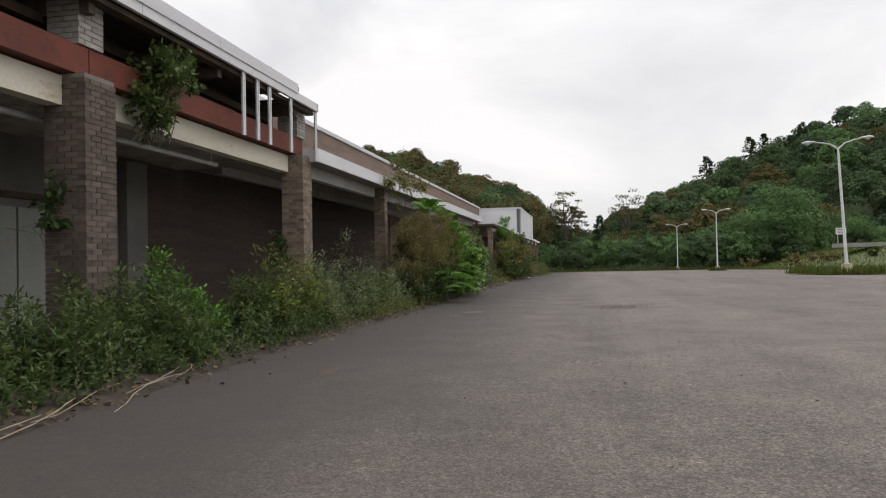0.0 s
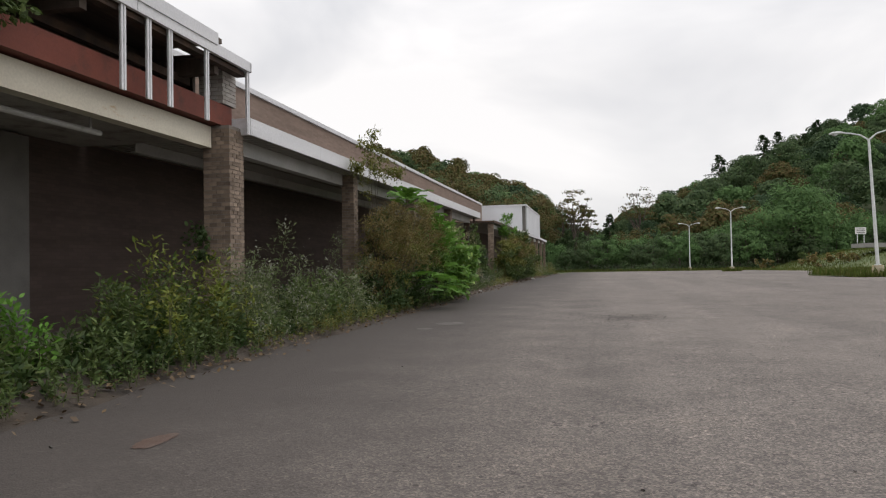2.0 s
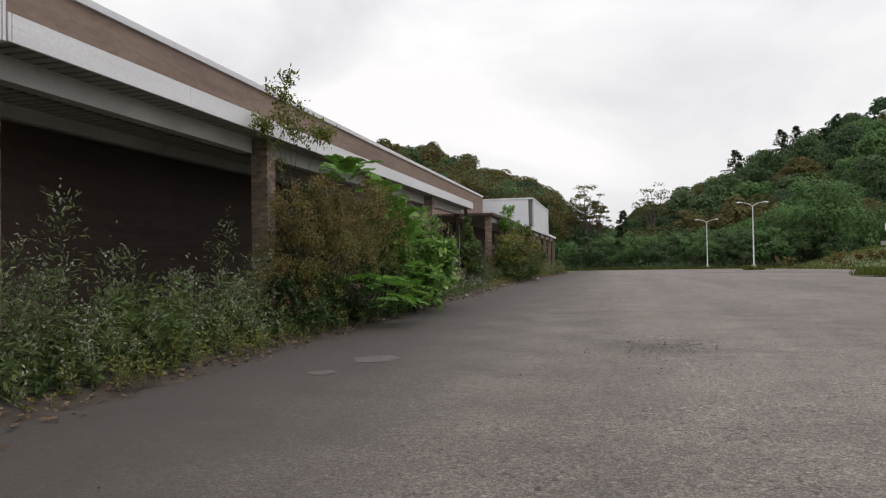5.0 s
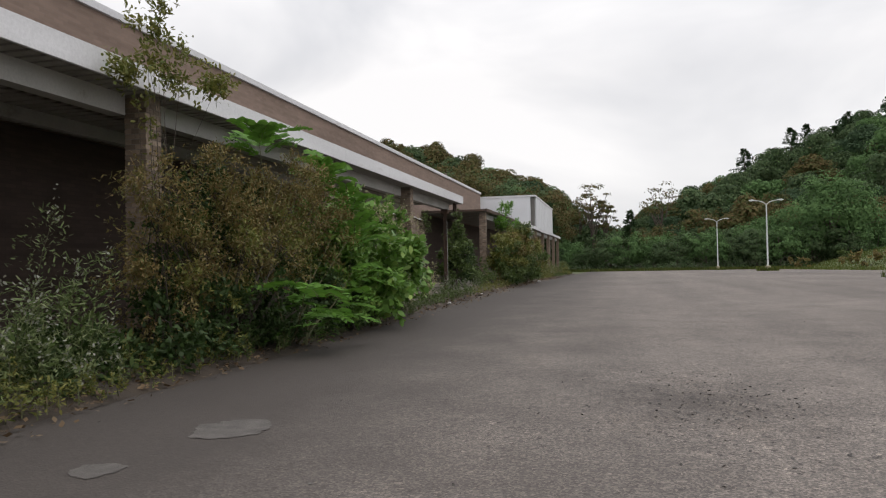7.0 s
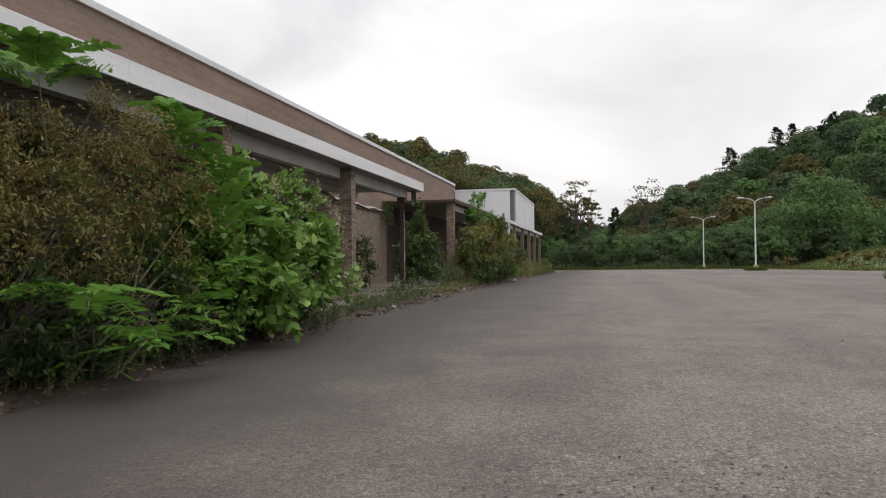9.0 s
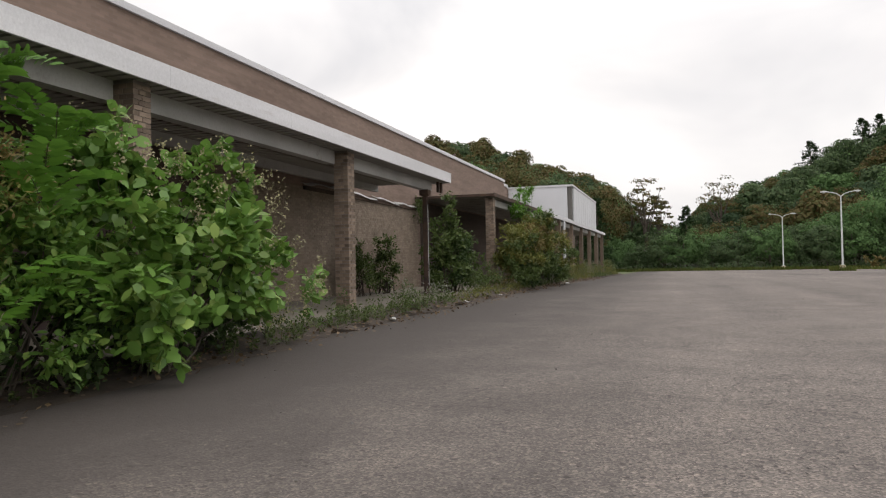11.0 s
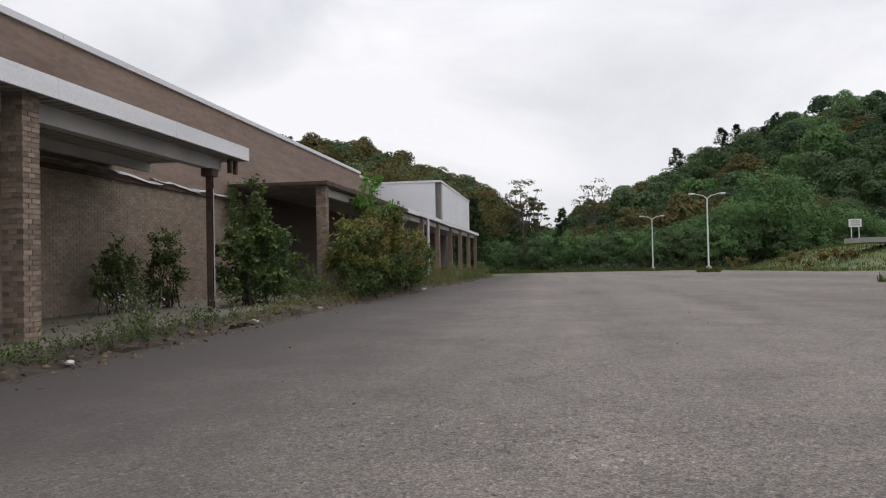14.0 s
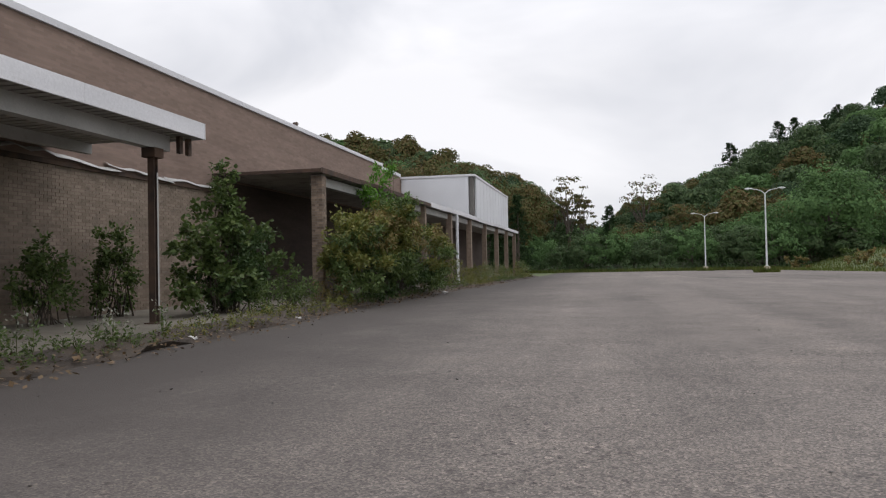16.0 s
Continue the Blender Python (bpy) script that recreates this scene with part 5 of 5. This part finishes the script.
# big overgrown shrub before the far canopy
layers = np.random.default_rng(77)
layer_lobes = {"green": [], "olive": [], "bronze": []}
for k in range(36):
    y = layers.uniform(-4.6, 5.2)
    z = layers.uniform(0.4, 3.1 - 0.2 * abs(y))
    lobe = ((layers.uniform(-0.3, 1.0 - 0.2 * z), y, z), (layers.uniform(0.45, 0.85), layers.uniform(0.8, 1.4), layers.uniform(0.16, 0.34)), int(layers.integers(600, 950)))
    layer_lobes["bronze" if z > 1.5 and k % 3 == 0 else ("olive" if k % 2 else "green")].append(lobe)
for key, seed, material, name, label in (("green", 630, LEAF_WEED, "overgrown_shrub", "big overgrown green shrub hiding the far canopy's columns"),
                                         ("olive", 634, LEAF_OLIVE, "olive_shrub", "olive shrub tangled in the big overgrown one"),
                                         ("bronze", 631, LEAF_BRONZE, "bronze_shrub", "bronze-leaved shrub reaching over the far canopy")):
    shrub(name, seed, (-5.4, 48.3, 0.06), layer_lobes[key], 0.13, 0.05, material, label, stem_tips=40, hollow=0.2)
shrub("frond_topped_shrub", 632, (-6.0, 49.8, 0.06), [((0, -1.0, 3.3), (0.5, 1.0, 0.45), 600), ((0, 0.8, 3.3), (0.45, 0.9, 0.5), 600), ((0, -0.2, 4.1), (0.35, 0.7, 0.3), 330)], 0.16, 0.05, LEAF_LIME, "pale green shoots growing over the far canopy", stem_tips=26, hollow=0.2)
for k, (y, h) in enumerate(((58.5, 1.2), (64.5, 1.0), (70, 1.1), (76, 1.0), (82, 1.2), (88.5, 1.6), (93, 1.9))):
    shrub("kerb_shrub", 640 + k, (-5.7, y, 0.06), [((0, 0, h * 0.5), (0.5, 1.3, h * 0.5), 900)], 0.09, 0.04, (LEAF_WEED, LEAF_OLIVE, LEAF_GREY)[k % 3], "green shrub before the far columns", stem_tips=12)

# climbers on the high canopy's column
shrub("climbing_shrub", 650, (-6.2, 8.55, 2.9), [((0, 0, 0.42), (0.25, 0.3, 0.38), 800), ((0.02, 0.25, 0.95), (0.32, 0.42, 0.38), 1300), ((0, 0.5, 1.25), (0.2, 0.28, 0.2), 300)], 0.10, 0.05, LEAF_WEED, "leafy climber sprouting from the column's top", stem_r=0.008)
shrub("ivy", 651, (-6.62, 7.2, 1.7), [((0, 0, 0.1), (0.12, 0.08, 0.55), 240)], 0.08, 0.06, LEAF_DARK, "dark ivy on the thick column", stem_r=0.005)
shrub("ivy", 652, (-6.6, 13.6, 1.3), [((0, 0, 0.1), (0.15, 0.12, 0.45), 320)], 0.08, 0.06, LEAF_DARK, "dark ivy low on the column", stem_r=0.005)

# ---- litter, sticks and stones ----
rng = np.random.default_rng(70)
n = 5200
P = np.stack([-4.95 + rng.normal(size=n) * 0.25, rng.uniform(-4, 70, n), np.full(n, 0.0)], 1)
P[:, 2] = np.interp(P[:, 0], [-5.4, -5.05, -4.7, -4], [0.19, 0.10, 0.02, 0.008]) + rng.random(n) * 0.015 + fall(P[:, 1])
ll = tangent_quads(rng, P, np.tile([0, 0, 1.0], (n, 1)), 0.07, 0.35)
tagged(quad_mesh("fallen_leaves", ll, DRY_LEAF), "dry fallen leaves along the kerb", "leaf litter", kind="stuff")
n = 1500
P = np.stack([rng.uniform(-4.6, 9, n), rng.uniform(-2, 75, n), np.full(n, 0.006)], 1)
P = np.concatenate([P, np.stack([0.3 + rng.normal(size=420) * 0.55, 18.1 + rng.normal(size=420) * 0.8, np.full(420, 0.006)], 1)])
P[:, 2] += fall(P[:, 1])
n = len(P)
tagged(quad_mesh("loose_grit", tangent_quads(rng, P, np.tile([0, 0, 1.0], (n, 1)), 0.034, 0.25), GRIT), "dark grit and small stones on the asphalt", "grit", kind="stuff")
for k in range(8):
    y = (4.2, 4.6, 5.0, 5.4, 5.8, 6.2, 6.6, 7.0, 4.4, 5.2, 6.0, 5.6, 8.0, 15.4, 16.1, 17.0)[k]
    a = rng.uniform(-0.3, 0.1)
    L = rng.uniform(0.6, 1.5)
    e = thing("dead_stalk", (-4.62 + rng.uniform(-0.25, 0.2), y, 0.03), "dry pale stalk lying at the kerb", "stalk", "dead stalks")
    bm = bmesh.new()
    add_tube(bm, [(math.sin(a) * L * t + 0.06 * math.sin(t * 5 + k), math.cos(a) * L * t, 0.02 + 0.05 * math.sin(t * 3.1)) for t in (-0.5, -0.25, 0, 0.25, 0.5)], [0.006, 0.006, 0.005, 0.005, 0.003], 5)
    part("stalk", bm, STRAW, e)
for k, (x, y, s) in enumerate(((-4.78, 4.35, 0.16), (-5.05, 36.6, 0.14), (-4.9, 31.2, 0.1), (-5.2, 41.5, 0.1), (-4.6, 52.3, 0.16), (-5.0, 40.3, 0.1))):
    bm = bmesh.new()
    bmesh.ops.create_icosphere(bm, subdivisions=2, radius=s / 2)
    for v in bm.verts:
        q = noise.noise(v.co * 18 + Vector((k, 0, 0)))
        v.co = Vector((v.co.x * 1.3, v.co.y, v.co.z * 0.55)) * (1 + 0.5 * q)
    o = part("crumpled_paper", bm, LITTER)
    o.location = (x, y, 0.05 + float(fall(y)))
    tagged(o, "crumpled pale litter lying at the kerb", "litter")
# patched spots on the asphalt
PATCH = surface("pale_asphalt_patch", (0.092, 0.083, 0.076), (0.135, 0.122, 0.112), 7, 70, bump=0.8)
TAR = surface("dark_asphalt_break", (0.050, 0.045, 0.042), (0.105, 0.095, 0.088), 3, 45, bump=1.0)
RUST_STAIN = surface("rust_stained_asphalt", (0.105, 0.058, 0.040), (0.125, 0.085, 0.068), 9, 70, bump=0.8)
for k, (x, y, rx, ry, m) in enumerate(((-3.34, 7.54, 0.10, 0.2, RUST_STAIN), (-3.41, 15.65, 0.16, 0.14, PATCH), (-3.15, 16.75, 0.3, 0.28, PATCH), (9.5, 77, 2.6, 1.3, TAR), (14.5, 79, 2.4, 1.1, TAR))):
    bm = bmesh.new()
    vs = []
    for i in range(60):
        a = i / 60 * 2 * math.pi
        q = 1 + 0.3 * noise.noise(Vector((math.cos(a) * 1.5, math.sin(a) * 1.5, k * 3.1))) + 0.14 * noise.noise(Vector((math.cos(a) * 6, math.sin(a) * 6, k * 1.7)))
        vs.append(bm.verts.new((x + math.cos(a) * rx * q, y + math.sin(a) * ry * q, float(fall(y + math.sin(a) * ry * q)) + 0.005)))
    bm.faces.new(vs)
    tagged(part("asphalt_patch", bm, m), "worn patch in the asphalt", "patch", kind="structure")

# ---- grass of the island, bank and far edge ----
def grass_area(name, seed, n, x0, x1, y0, y1, h, label, height_of=None, material=None):
    rng = np.random.default_rng(seed)
    P = np.stack([rng.uniform(x0, x1, n), rng.uniform(y0, y1, n), np.zeros(n)], 1)
    P[:, 2] = fall(P[:, 1])
    if height_of is not None:
        P[:, 2] = height_of(P[:, 0], P[:, 1])
    d = unit(np.stack([rng.normal(size=n) * 0.3, rng.normal(size=n) * 0.3, np.ones(n)], 1))
    a = rng.uniform(0, 6.283, n)
    s = np.stack([np.cos(a), np.sin(a), np.zeros(n)], 1)
    L = (h * rng.uniform(0.35, 1.2, n))[:, None]
    w = 0.03 + 0.05 * h
    ob = quad_mesh(name, np.stack([P - s * w, P + s * w, P + d * L * 0.6 + s * w * 0.7, P + d * L - s * w * 0.1], 1), material or GRASS)
    return tagged(ob, label, "grass", kind="stuff")


def bank_height(x, y):
    up = np.clip((x - 27 - 0.03 * (y - 92)) / 18.0, 0, 1) * np.clip((y - 92) / 20.0, 0, 1)
    return fall(y) - 0.05 + 3.4 * up * up * (3 - 2 * up)


isl = bmesh.new()
ring = []
for i in range(40):
    a = i / 40 * 2 * math.pi
    q = 1 + 0.12 * noise.noise(Vector((math.cos(a) * 2, math.sin(a) * 2, 0)))
    ring.append(isl.verts.new((20.5 + math.copysign(abs(math.cos(a)) ** 0.6, math.cos(a)) * 7.4 * q, 50.5 + math.copysign(abs(math.sin(a)) ** 0.6, math.sin(a)) * 5.2 * q, 0.05 + float(fall(50.5 + math.copysign(abs(math.sin(a)) ** 0.6, math.sin(a)) * 5.2 * q)))))
isl.faces.new(ring)
tagged(part("island", isl, GRASS_GROUND), "weedy planted island in the car park", "island", kind="structure")
grass_area("island_grass", 80, 9000, 13.6, 27.4, 45.9, 55.2, 0.55, "tall yellowing grass on the island")
grass_area("bank_grass", 81, 14000, 25, 70, 92, 150, 0.45, "rough grass over the bank", bank_height)
grass_area("edge_grass", 82, 5000, -14, 30, 145.5, 149, 0.6, "grass at the far edge of the asphalt")
grass_area("lamp_grass", 83, 420, 16.6, 18.9, 104.2, 106, 0.6, "grass tuft round a lamp base")
grass_area("lamp_grass", 84, 300, 15.6, 17.9, 139.6, 141.2, 0.6, "grass tuft round a lamp base")
for k, (x, y, s) in enumerate(((31.5, 113, 2.2), (39, 108, 1.0), (34.2, 112.0, 1.6), (44, 109, 1.2), (33, 126, 1.8), (50, 124, 2.0), (29.5, 140, 2.0), (36, 138, 1.6))):
    shrub("bank_shrub", 700 + k, (x, y, float(bank_height(x, y))), [((0, 0, s * 0.5), (s * 0.9, s * 0.8, s * 0.55), 700)], 0.3, 0.16, (LEAF_BRONZE, LEAF_WEED)[k % 2], "scrubby bush on the grass bank", stem_tips=10)

rng = np.random.default_rng(91)
P = []
for x in np.arange(-20, 60, 1.3):
    c = np.array([x + rng.uniform(-0.6, 0.6), 149.5 + rng.uniform(-0.8, 1.2), float(fall(149))])
    h = rng.uniform(0.8, 2.6)
    v = unit(rng.normal(size=(130, 3)))
    v[:, 2] = np.abs(v[:, 2])
    P.append(tangent_quads(rng, c + v * np.array([1.3, 1.0, h]) * rng.uniform(0.6, 1.05, (130, 1)), v, 0.4))
tagged(quad_mesh("edge_scrub", np.concatenate(P), TREE_GREEN), "dark green scrub along the far edge of the lot", "scrub", kind="stuff")

# ---- bricks, last ----
for k in range(8):
    y = COLS[k]
    if k < 3:
        brick_column(-6.40, y, 0.32, 0.15, 3.44, BRICK, "slim brown brick column under the low canopy", 40 + k)
    else:
        w = 0.48 if k == 3 else 0.56
        brick_column(-6.21 - w / 2, y, w, 0.15, 3.52, BRICK if k == 3 else BRICK_DARK, "thick weathered brick column of the high canopy", 40 + k, single=k < 5)
        brick_column(-6.55, y, 0.44, 3.89, 4.55, BRICK_GREY, "pale brick pier above the red beam", 60 + k, single=k < 5)
for k, y in enumerate(FAR_COLS):
    brick_column(-6.41, y, 0.31, 0.15 + float(fall(y)), 3.5, BRICK, "brick column of the far canopy", 80 + k, single=k < 1)
